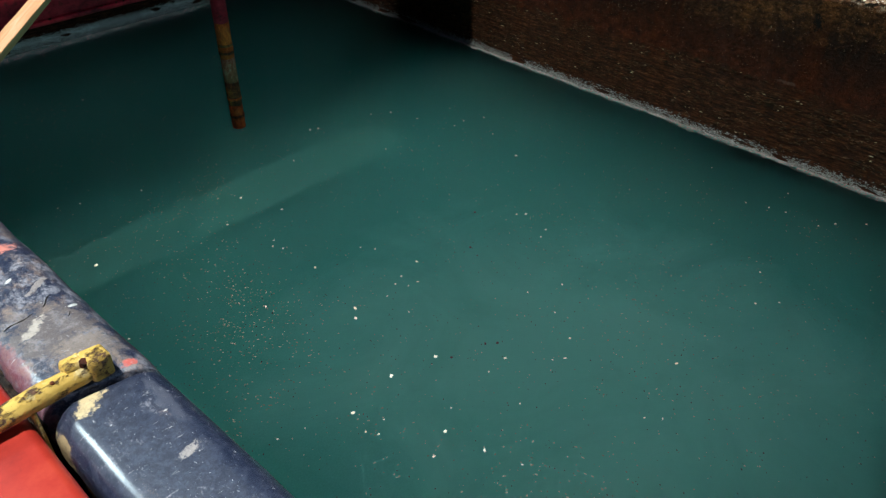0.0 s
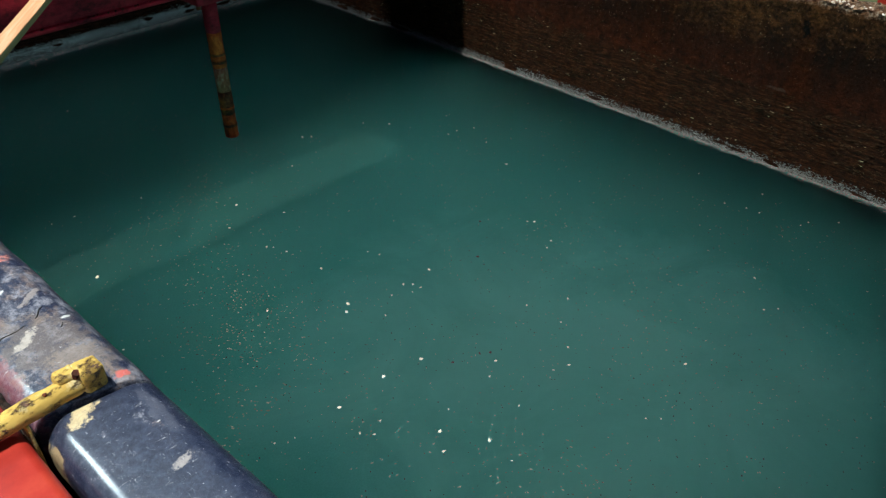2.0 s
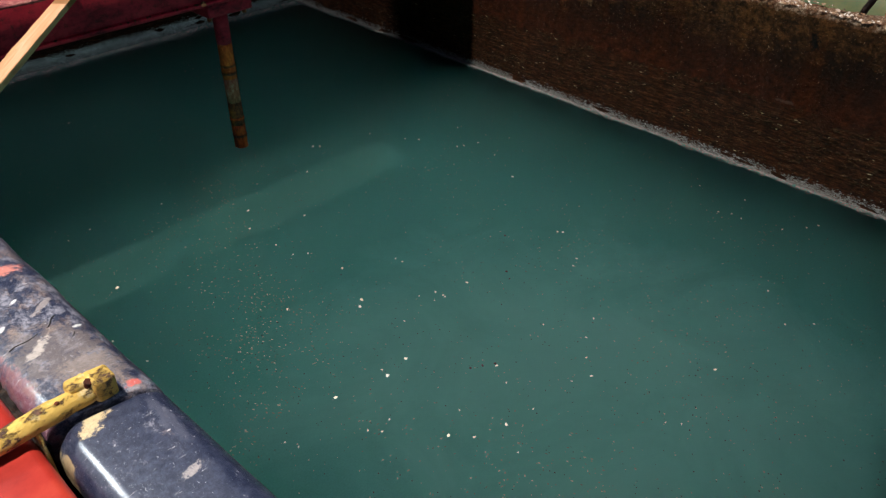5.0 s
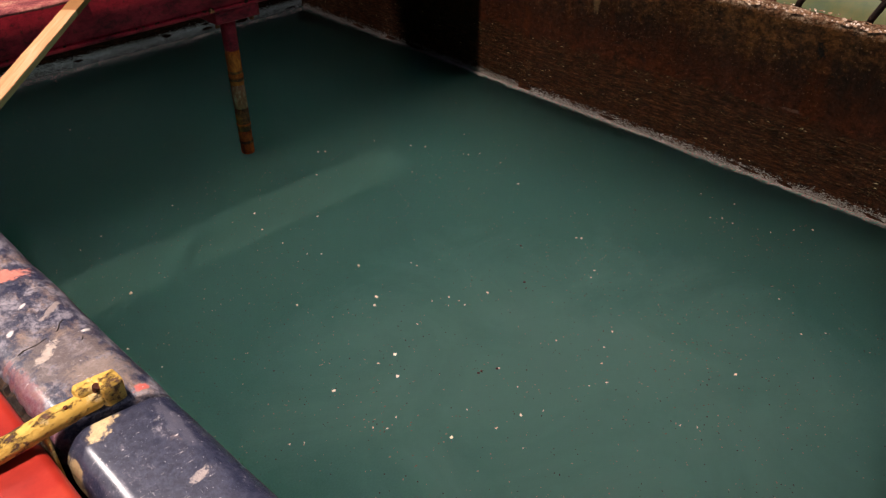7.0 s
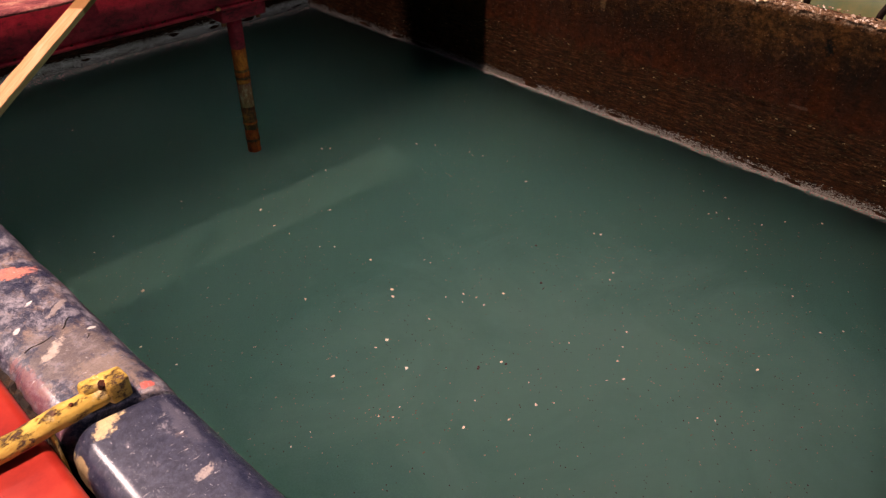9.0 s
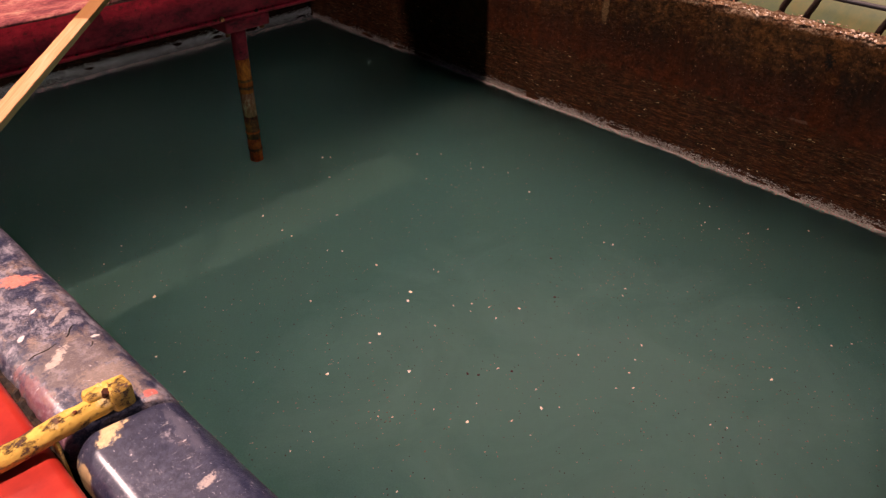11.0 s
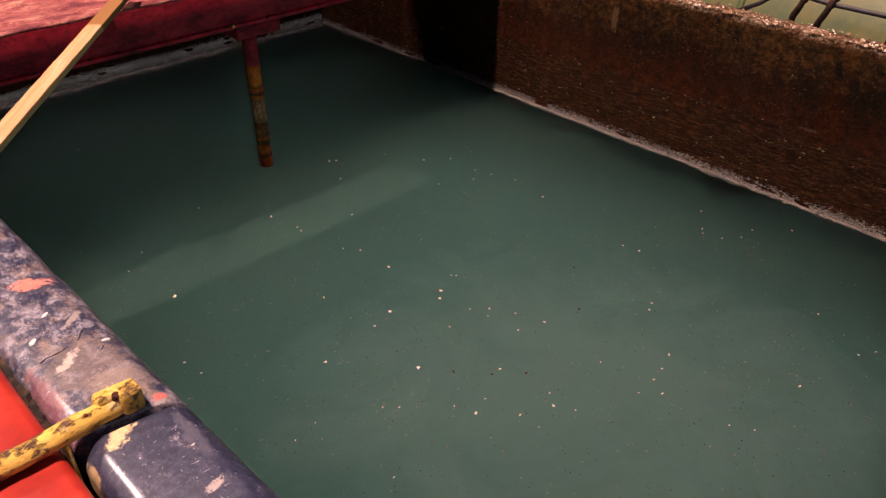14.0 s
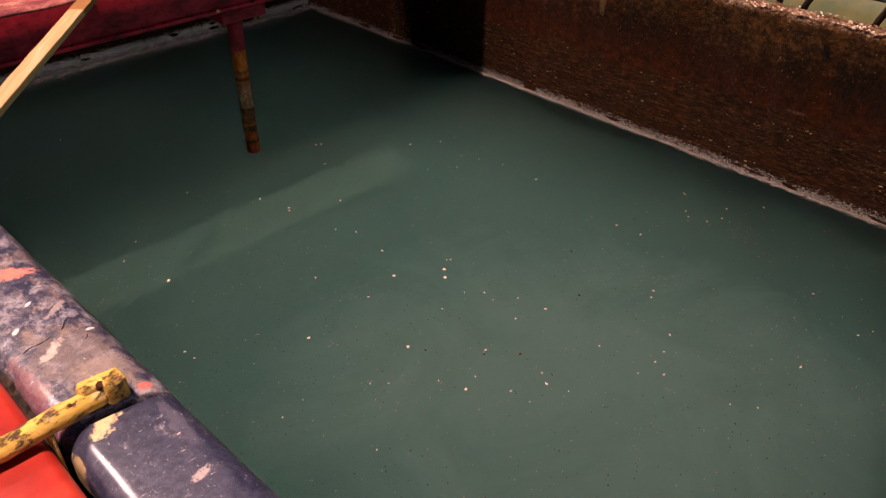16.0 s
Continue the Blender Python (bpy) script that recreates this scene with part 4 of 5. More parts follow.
    drift(FLECKS[9], (0, 1.141, 1.550), (1, 1.155, 1.572), (2, 1.176, 1.597), (3, 1.196, 1.618), (4, 1.210, 1.626), (6.5, 1.273, 1.650), (8, 1.300, 1.651), (9.5, 1.336, 1.649), (12, 1.418, 1.634), (13, 1.438, 1.628), (14, 1.468, 1.620), (15, 1.504, 1.617), (16, 1.529, 1.614))
    drift(FLECKS[10], (0, 1.239, 2.299), (1, 1.243, 2.296), (2, 1.251, 2.303), (3, 1.255, 2.306), (4, 1.264, 2.313), (6.5, 1.285, 2.334), (8, 1.286, 2.344), (9.5, 1.296, 2.352), (12, 1.308, 2.376), (13, 1.309, 2.385), (14, 1.321, 2.397), (15, 1.332, 2.410), (16, 1.341, 2.420))
    drift(FLECKS[11], (0, 1.852, 1.536), (1, 1.873, 1.513), (2, 1.894, 1.492), (3, 1.915, 1.473), (4, 1.935, 1.456), (6.5, 1.984, 1.419), (8, 2.013, 1.402), (9.5, 2.042, 1.389), (12, 2.088, 1.376), (13, 2.106, 1.373), (14, 2.124, 1.372), (15, 2.141, 1.373), (16, 2.159, 1.376))
    drift(FLECKS[12], (0, 1.166, 1.242), (1, 1.166, 1.255), (2, 1.164, 1.273), (3, 1.160, 1.296), (4, 1.155, 1.321), (6.5, 1.147, 1.397), (8, 1.148, 1.448), (9.5, 1.159, 1.500), (12, 1.205, 1.587), (13, 1.236, 1.619), (14, 1.276, 1.650), (15, 1.325, 1.678), (16, 1.385, 1.703))
    drift(FLECKS[13], (0, 1.608, 0.761), (1, 1.632, 0.751), (2, 1.655, 0.741), (3, 1.678, 0.731), (4, 1.701, 0.721), (6.5, 1.754, 0.695), (8, 1.785, 0.679), (9.5, 1.814, 0.662), (12, 1.861, 0.634), (13, 1.878, 0.623), (14, 1.895, 0.611), (15, 1.912, 0.599), (16, 1.927, 0.587))
    drift(FLECKS[14], (0, 1.027, 0.933), (1, 1.051, 0.937), (2, 1.084, 0.951), (3, 1.113, 0.964), (4, 1.136, 0.976), (6.5, 1.216, 1.008), (8, 1.246, 1.012), (9.5, 1.277, 1.015), (12, 1.309, 1.026), (13, 1.322, 1.030), (14, 1.336, 1.034), (15, 1.349, 1.038), (16, 1.362, 1.042))
    drift(FLECKS[15], (0, 2.103, 2.299), (1, 2.101, 2.295), (2, 2.099, 2.292), (3, 2.098, 2.289), (4, 2.096, 2.287), (6.5, 2.093, 2.284), (8, 2.091, 2.272), (9.5, 2.110, 2.266), (12, 2.132, 2.267), (13, 2.134, 2.272), (14, 2.142, 2.278), (15, 2.151, 2.282), (16, 2.160, 2.287))
    drift(FLECKS[16], (0, 1.759, 1.647), (1, 1.770, 1.628), (2, 1.780, 1.610), (3, 1.790, 1.591), (4, 1.799, 1.573), (6.5, 1.818, 1.528), (8, 1.821, 1.500), (9.5, 1.839, 1.482), (12, 1.868, 1.428), (13, 1.875, 1.419), (14, 1.889, 1.405), (15, 1.901, 1.394), (16, 1.913, 1.388))
    drift(FLECKS[17], (0, 1.227, 1.100), (1, 1.237, 1.097), (2, 1.247, 1.094), (3, 1.258, 1.091), (4, 1.268, 1.089), (6.5, 1.295, 1.085), (8, 1.307, 1.081), (9.5, 1.321, 1.080), (12, 1.352, 1.074), (13, 1.357, 1.073), (14, 1.366, 1.073), (15, 1.377, 1.075), (16, 1.386, 1.078))
    drift(FLECKS[18], (0, 1.012, 2.596), (1, 1.020, 2.591), (2, 1.036, 2.590), (3, 1.049, 2.587), (4, 1.060, 2.582), (6.5, 1.096, 2.597), (8, 1.104, 2.601), (9.5, 1.119, 2.612), (12, 1.138, 2.627), (13, 1.145, 2.633), (14, 1.152, 2.640), (15, 1.159, 2.646), (16, 1.166, 2.652))
    drift(FLECKS[19], (0, 2.272, 2.272), (1, 2.278, 2.266), (2, 2.283, 2.260), (3, 2.287, 2.255), (4, 2.290, 2.251), (6.5, 2.292, 2.245), (8, 2.289, 2.244), (9.5, 2.284, 2.246), (12, 2.269, 2.252), (13, 2.261, 2.256), (14, 2.252, 2.261), (15, 2.242, 2.266), (16, 2.231, 2.273))
    drift(FLECKS[20], (0, 2.310, 2.108), (1, 2.301, 2.102), (2, 2.284, 2.098), (3, 2.270, 2.096), (4, 2.262, 2.093), (6.5, 2.223, 2.083), (8, 2.192, 2.067), (9.5, 2.170, 2.060), (12, 2.168, 2.060), (13, 2.167, 2.060), (14, 2.166, 2.061), (15, 2.165, 2.062), (16, 2.163, 2.064))
    drift(FLECKS[21], (0, 1.555, 1.240), (1, 1.552, 1.226), (2, 1.545, 1.210), (3, 1.540, 1.193), (4, 1.540, 1.183), (6.5, 1.525, 1.136), (8, 1.519, 1.114), (9.5, 1.523, 1.098), (12, 1.548, 1.072), (13, 1.558, 1.062), (14, 1.569, 1.053), (15, 1.580, 1.043), (16, 1.591, 1.034))
    drift(FLECKS[22], (0, 1.382, 1.008), (1, 1.384, 0.997), (2, 1.385, 0.986), (3, 1.388, 0.977), (4, 1.394, 0.971), (6.5, 1.434, 0.954), (8, 1.454, 0.940), (9.5, 1.482, 0.935), (12, 1.516, 0.919), (13, 1.531, 0.912), (14, 1.545, 0.905), (15, 1.561, 0.899), (16, 1.577, 0.891))
    drift(FLECKS[23], (0, 0.928, 1.006), (1, 0.950, 1.005), (2, 0.981, 1.007), (3, 1.014, 1.010), (4, 1.040, 1.014), (6.5, 1.138, 1.025), (8, 1.161, 1.025), (9.5, 1.186, 1.032), (12, 1.219, 1.055), (13, 1.232, 1.064), (14, 1.245, 1.073), (15, 1.258, 1.082), (16, 1.271, 1.091))
    drift(FLECKS[24], (0, 0.569, 2.111), (1, 0.576, 2.086), (2, 0.583, 2.063), (3, 0.590, 2.041), (4, 0.597, 2.021), (6.5, 0.615, 1.977), (8, 0.622, 1.963), (9.5, 0.634, 1.953), (12, 0.668, 1.906), (13, 0.678, 1.897), (14, 0.692, 1.877), (15, 0.703, 1.860), (16, 0.715, 1.847))
    drift(FLECKS[25], (0, 1.326, 1.158), (1, 1.323, 1.155), (2, 1.317, 1.154), (3, 1.315, 1.153), (4, 1.314, 1.154), (6.5, 1.312, 1.168), (8, 1.315, 1.173), (9.5, 1.331, 1.171), (12, 1.357, 1.170), (13, 1.368, 1.169), (14, 1.378, 1.170), (15, 1.389, 1.170), (16, 1.400, 1.171))
    drift(FLECKS[26], (0, 1.484, 1.027), (1, 1.484, 1.019), (2, 1.485, 1.012), (3, 1.490, 1.004), (4, 1.498, 1.000), (6.5, 1.532, 0.980), (8, 1.546, 0.971), (9.5, 1.563, 0.954), (12, 1.593, 0.927), (13, 1.607, 0.917), (14, 1.621, 0.906), (15, 1.636, 0.895), (16, 1.651, 0.884))
    drift(FLECKS[27], (0, 0.920, 1.175), (1, 0.929, 1.182), (2, 0.939, 1.189), (3, 0.949, 1.197), (4, 0.959, 1.205), (6.5, 0.985, 1.229), (8, 1.001, 1.245), (9.5, 1.016, 1.262), (12, 1.124, 1.192), (13, 1.128, 1.200), (14, 1.139, 1.217), (15, 1.151, 1.237), (16, 1.158, 1.256))
    drift(FLECKS[28], (0, 0.878, 1.247), (1, 0.886, 1.272), (2, 0.894, 1.297), (3, 0.902, 1.322), (4, 0.910, 1.347), (6.5, 0.930, 1.410), (8, 0.942, 1.447), (9.5, 0.954, 1.485), (12, 0.973, 1.547), (13, 0.981, 1.573), (14, 0.989, 1.598), (15, 0.997, 1.623), (16, 1.005, 1.648))
    drift(FLECKS[29], (0, 1.165, 1.944), (1, 1.185, 1.945), (2, 1.206, 1.946), (3, 1.225, 1.948), (4, 1.245, 1.950), (6.5, 1.292, 1.958), (8, 1.319, 1.963), (9.5, 1.346, 1.970), (12, 1.388, 1.983), (13, 1.402, 1.987), (14, 1.423, 1.988), (15, 1.442, 1.987), (16, 1.458, 1.990))
    drift(FLECKS[30], (0, 1.114, 1.517), (1, 1.131, 1.548), (2, 1.149, 1.573), (3, 1.167, 1.592), (4, 1.187, 1.606), (6.5, 1.240, 1.624), (8, 1.275, 1.625), (9.5, 1.312, 1.621), (12, 1.379, 1.607), (13, 1.408, 1.600), (14, 1.437, 1.593), (15, 1.467, 1.587), (16, 1.499, 1.582))
    drift(FLECKS[31], (0, 2.170, 2.144), (1, 2.169, 2.140), (2, 2.168, 2.136), (3, 2.166, 2.133), (4, 2.165, 2.130), (6.5, 2.162, 2.125), (8, 2.161, 2.123), (9.5, 2.159, 2.122), (12, 2.156, 2.124), (13, 2.149, 2.127), (14, 2.144, 2.132), (15, 2.137, 2.133), (16, 2.133, 2.133))
    drift(FLECKS[32], (0, 2.521, 0.884), (1, 2.514, 0.913), (2, 2.507, 0.942), (3, 2.499, 0.971), (4, 2.491, 1.000), (6.5, 2.471, 1.065), (8, 2.460, 1.095), (9.5, 2.450, 1.120), (12, 2.436, 1.152), (13, 2.430, 1.153), (14, 2.422, 1.155), (15, 2.416, 1.158), (16, 2.415, 1.164))
    drift(FLECKS[33], (0, 1.339, 1.566), (1, 1.359, 1.545), (2, 1.377, 1.525), (3, 1.394, 1.505), (4, 1.410, 1.485), (6.5, 1.445, 1.438), (8, 1.462, 1.411), (9.5, 1.477, 1.385), (12, 1.495, 1.344), (13, 1.500, 1.328), (14, 1.504, 1.313), (15, 1.507, 1.298), (16, 1.509, 1.284))
    drift(FLECKS[34], (0, 1.199, 0.969), (1, 1.210, 0.970), (2, 1.221, 0.971), (3, 1.232, 0.972), (4, 1.244, 0.974), (6.5, 1.274, 0.978), (8, 1.293, 0.982), (9.5, 1.312, 0.985), (12, 1.346, 0.991), (13, 1.355, 0.988), (14, 1.366, 0.983), (15, 1.376, 0.982), (16, 1.382, 0.982))
    drift(FLECKS[35], (0, 0.697, 0.801), (1, 0.710, 0.828), (2, 0.723, 0.855), (3, 0.737, 0.882), (4, 0.750, 0.908), (6.5, 0.784, 0.973), (8, 0.803, 1.010), (9.5, 0.822, 1.047), (12, 0.853, 1.106), (13, 0.858, 1.122), (14, 0.866, 1.146), (15, 0.874, 1.169), (16, 0.880, 1.189))
    drift(FLECKS[36], (0, 0.817, 2.666), (1, 0.815, 2.656), (2, 0.814, 2.645), (3, 0.814, 2.634), (4, 0.814, 2.622), (6.5, 0.819, 2.592), (8, 0.824, 2.574), (9.5, 0.830, 2.556), (12, 0.844, 2.529), (13, 0.849, 2.517), (14, 0.857, 2.500), (15, 0.865, 2.487), (16, 0.871, 2.473))
    drift(FLECKS[37], (0, 0.749, 2.693), (1, 0.743, 2.675), (2, 0.738, 2.656), (3, 0.735, 2.636), (4, 0.733, 2.616), (6.5, 0.732, 2.564), (8, 0.735, 2.534), (9.5, 0.740, 2.504), (12, 0.752, 2.458), (13, 0.760, 2.443), (14, 0.774, 2.423), (15, 0.783, 2.407), (16, 0.790, 2.391))
    drift(FLECKS[38], (0, 2.065, 2.423), (1, 2.062, 2.402), (2, 2.060, 2.380), (3, 2.058, 2.356), (4, 2.059, 2.334), (6.5, 2.057, 2.331), (8, 2.055, 2.331), (9.5, 2.054, 2.333), (12, 2.052, 2.339), (13, 2.051, 2.342), (14, 2.050, 2.346), (15, 2.049, 2.351), (16, 2.048, 2.356))
    drift(FLECKS[39], (0, 1.034, 1.274), (1, 1.039, 1.282), (2, 1.048, 1.298), (3, 1.057, 1.315), (4, 1.062, 1.329), (6.5, 1.089, 1.341), (8, 1.105, 1.349), (9.5, 1.122, 1.359), (12, 1.149, 1.379), (13, 1.159, 1.387), (14, 1.170, 1.397), (15, 1.180, 1.406), (16, 1.190, 1.417))
    drift(FLECKS[40], (0, 0.764, 1.292), (1, 0.760, 1.292), (2, 0.755, 1.299), (3, 0.751, 1.302), (4, 0.746, 1.302), (6.5, 0.767, 1.326), (8, 0.779, 1.343), (9.5, 0.792, 1.361), (12, 0.814, 1.395), (13, 0.822, 1.409), (14, 0.831, 1.425), (15, 0.839, 1.441), (16, 0.848, 1.457))
    drift(FLECKS[41], (0, 1.171, 2.002), (1, 1.182, 1.999), (2, 1.191, 1.996), (3, 1.199, 1.991), (4, 1.210, 1.981), (6.5, 1.258, 1.991), (8, 1.285, 1.998), (9.5, 1.312, 2.007), (12, 1.355, 2.023), (13, 1.371, 2.030), (14, 1.387, 2.038), (15, 1.403, 2.047), (16, 1.418, 2.055))
    drift(FLECKS[42], (0, 1.059, 0.842), (1, 1.063, 0.853), (2, 1.075, 0.871), (3, 1.091, 0.888), (4, 1.106, 0.900), (6.5, 1.141, 0.929), (8, 1.162, 0.946), (9.5, 1.184, 0.963), (12, 1.220, 0.990), (13, 1.235, 1.000), (14, 1.249, 1.010), (15, 1.263, 1.020), (16, 1.278, 1.030))
    drift(FLECKS[43], (0, 1.300, 1.551), (1, 1.315, 1.543), (2, 1.356, 1.547), (3, 1.387, 1.532), (4, 1.406, 1.514), (6.5, 1.437, 1.494), (8, 1.454, 1.483), (9.5, 1.471, 1.473), (12, 1.496, 1.457), (13, 1.506, 1.452), (14, 1.515, 1.446), (15, 1.524, 1.442), (16, 1.533, 1.437))
    drift(FLECKS[44], (0, 1.244, 1.526), (1, 1.259, 1.520), (2, 1.295, 1.533), (3, 1.327, 1.534), (4, 1.353, 1.530), (6.5, 1.386, 1.516), (8, 1.404, 1.509), (9.5, 1.421, 1.502), (12, 1.448, 1.492), (13, 1.459, 1.489), (14, 1.469, 1.486), (15, 1.478, 1.484), (16, 1.488, 1.482))
    drift(FLECKS[45], (0, 2.643, 0.932), (1, 2.636, 0.961), (2, 2.630, 0.990), (3, 2.623, 1.019), (4, 2.616, 1.049), (6.5, 2.598, 1.121), (8, 2.585, 1.165), (9.5, 2.572, 1.208), (12, 2.548, 1.278), (13, 2.538, 1.303), (14, 2.537, 1.308), (15, 2.533, 1.317), (16, 2.530, 1.328))
    drift(FLECKS[46], (0, 1.412, 0.987), (1, 1.421, 0.977), (2, 1.431, 0.967), (3, 1.441, 0.957), (4, 1.451, 0.948), (6.5, 1.479, 0.927), (8, 1.497, 0.915), (9.5, 1.517, 0.903), (12, 1.552, 0.884), (13, 1.567, 0.869), (14, 1.591, 0.858), (15, 1.607, 0.847), (16, 1.625, 0.838))
    drift(FLECKS[47], (0, 1.384, 0.718), (1, 1.398, 0.716), (2, 1.412, 0.714), (3, 1.426, 0.712), (4, 1.442, 0.709), (6.5, 1.483, 0.702), (8, 1.509, 0.696), (9.5, 1.537, 0.689), (12, 1.586, 0.674), (13, 1.599, 0.675), (14, 1.618, 0.672), (15, 1.632, 0.663), (16, 1.654, 0.654))
    drift(FLECKS[48], (0, 2.480, 1.011), (1, 2.470, 1.039), (2, 2.478, 1.059), (3, 2.474, 1.077), (4, 2.473, 1.089), (6.5, 2.450, 1.142), (8, 2.438, 1.166), (9.5, 2.428, 1.185), (12, 2.412, 1.208), (13, 2.407, 1.214), (14, 2.402, 1.220), (15, 2.398, 1.224), (16, 2.394, 1.227))
    drift(FLECKS[49], (0, 1.112, 2.187), (1, 1.132, 2.192), (2, 1.152, 2.197), (3, 1.172, 2.203), (4, 1.191, 2.209), (6.5, 1.239, 2.226), (8, 1.255, 2.227), (9.5, 1.274, 2.222), (12, 1.318, 2.245), (13, 1.334, 2.256), (14, 1.350, 2.266), (15, 1.366, 2.277), (16, 1.381, 2.289))
    drift(FLECKS[50], (0, 1.195, 1.209), (1, 1.206, 1.205), (2, 1.216, 1.202), (3, 1.227, 1.199), (4, 1.237, 1.197), (6.5, 1.264, 1.194), (8, 1.256, 1.203), (9.5, 1.256, 1.220), (12, 1.282, 1.227), (13, 1.293, 1.230), (14, 1.303, 1.234), (15, 1.313, 1.239), (16, 1.324, 1.243))
    drift(FLECKS[51], (0, 0.696, 1.312), (1, 0.703, 1.315), (2, 0.710, 1.320), (3, 0.717, 1.326), (4, 0.725, 1.332), (6.5, 0.744, 1.353), (8, 0.731, 1.352), (9.5, 0.723, 1.348), (12, 0.742, 1.381), (13, 0.750, 1.396), (14, 0.758, 1.410), (15, 0.766, 1.426), (16, 0.773, 1.442))
    drift(FLECKS[52], (0, 2.644, 0.657), (1, 2.640, 0.687), (2, 2.638, 0.717), (3, 2.636, 0.747), (4, 2.634, 0.777), (6.5, 2.628, 0.851), (8, 2.638, 0.856), (9.5, 2.663, 0.871), (12, 2.660, 0.946), (13, 2.658, 0.976), (14, 2.656, 1.006), (15, 2.654, 1.036), (16, 2.652, 1.066))
    drift(FLECKS[53], (0, 1.298, 2.135), (1, 1.319, 2.138), (2, 1.340, 2.141), (3, 1.360, 2.144), (4, 1.380, 2.147), (6.5, 1.428, 2.157), (8, 1.455, 2.163), (9.5, 1.480, 2.171), (12, 1.521, 2.186), (13, 1.536, 2.192), (14, 1.550, 2.199), (15, 1.551, 2.197), (16, 1.551, 2.198))
    drift(FLECKS[54], (0, 1.837, 2.198), (1, 1.848, 2.191), (2, 1.859, 2.185), (3, 1.869, 2.179), (4, 1.879, 2.174), (6.5, 1.901, 2.162), (8, 1.914, 2.157), (9.5, 1.925, 2.153), (12, 1.942, 2.149), (13, 1.948, 2.148), (14, 1.953, 2.148), (15, 1.952, 2.144), (16, 1.954, 2.146))
    drift(FLECKS[55], (0, 1.322, 1.516), (1, 1.336, 1.507), (2, 1.350, 1.499), (3, 1.363, 1.491), (4, 1.376, 1.483), (6.5, 1.407, 1.465), (8, 1.424, 1.456), (9.5, 1.440, 1.447), (12, 1.466, 1.433), (13, 1.475, 1.429), (14, 1.485, 1.424), (15, 1.509, 1.406), (16, 1.526, 1.394))
    drift(FLECKS[56], (0, 1.413, 0.684), (1, 1.426, 0.684), (2, 1.438, 0.686), (3, 1.453, 0.683), (4, 1.468, 0.679), (6.5, 1.508, 0.668), (8, 1.534, 0.661), (9.5, 1.561, 0.652), (12, 1.610, 0.634), (13, 1.630, 0.626), (14, 1.651, 0.617), (15, 1.672, 0.607), (16, 1.695, 0.597))
    drift(FLECKS[57], (0, 0.862, 1.178), (1, 0.866, 1.185), (2, 0.876, 1.195), (3, 0.885, 1.205), (4, 0.895, 1.215), (6.5, 0.920, 1.242), (8, 0.935, 1.261), (9.5, 0.950, 1.280), (12, 0.975, 1.315), (13, 0.985, 1.330), (14, 0.995, 1.346), (15, 1.005, 1.362), (16, 1.015, 1.378))
    drift(FLECKS[58], (0, 1.527, 2.379), (1, 1.542, 2.382), (2, 1.557, 2.386), (3, 1.571, 2.389), (4, 1.584, 2.393), (6.5, 1.615, 2.405), (8, 1.632, 2.413), (9.5, 1.648, 2.422), (12, 1.672, 2.439), (13, 1.681, 2.447), (14, 1.689, 2.455), (15, 1.688, 2.466), (16, 1.684, 2.470))
    drift(FLECKS[59], (0, 0.880, 1.150), (1, 0.890, 1.158), (2, 0.899, 1.167), (3, 0.909, 1.177), (4, 0.919, 1.187), (6.5, 0.944, 1.215), (8, 0.960, 1.233), (9.5, 0.975, 1.252), (12, 1.001, 1.287), (13, 1.011, 1.301), (14, 1.028, 1.316), (15, 1.042, 1.328), (16, 1.052, 1.344))
    drift(FLECKS[60], (0, 2.572, 0.733), (1, 2.569, 0.763), (2, 2.566, 0.793), (3, 2.571, 0.801), (4, 2.590, 0.812), (6.5, 2.582, 0.886), (8, 2.578, 0.931), (9.5, 2.573, 0.976), (12, 2.562, 1.050), (13, 2.558, 1.080), (14, 2.553, 1.108), (15, 2.548, 1.134), (16, 2.543, 1.158))
    drift(FLECKS[61], (0, 1.241, 1.428), (1, 1.225, 1.450), (2, 1.219, 1.478), (3, 1.232, 1.475), (4, 1.245, 1.472), (6.5, 1.277, 1.466), (8, 1.295, 1.464), (9.5, 1.312, 1.464), (12, 1.340, 1.464), (13, 1.351, 1.465), (14, 1.361, 1.467), (15, 1.371, 1.469), (16, 1.381, 1.471))
    drift(FLECKS[62], (0, 2.045, 0.681), (1, 2.049, 0.672), (2, 2.053, 0.664), (3, 2.068, 0.636), (4, 2.090, 0.612), (6.5, 2.108, 0.592), (8, 2.122, 0.579), (9.5, 2.137, 0.565), (12, 2.167, 0.543), (13, 2.181, 0.533), (14, 2.196, 0.524), (15, 2.211, 0.515), (16, 2.227, 0.506))
    drift(FLECKS[63], (0, 0.610, 1.899), (1, 0.610, 1.889), (2, 0.611, 1.894), (3, 0.619, 1.879), (4, 0.627, 1.866), (6.5, 0.647, 1.838), (8, 0.659, 1.825), (9.5, 0.671, 1.816), (12, 0.691, 1.806), (13, 0.698, 1.804), (14, 0.706, 1.803), (15, 0.714, 1.803), (16, 0.721, 1.804))
    drift(FLECKS[64], (0, 1.540, 1.124), (1, 1.547, 1.107), (2, 1.555, 1.090), (3, 1.563, 1.073), (4, 1.571, 1.058), (6.5, 1.592, 1.020), (8, 1.606, 0.998), (9.5, 1.621, 0.977), (12, 1.649, 0.942), (13, 1.662, 0.929), (14, 1.675, 0.915), (15, 1.689, 0.903), (16, 1.704, 0.889))
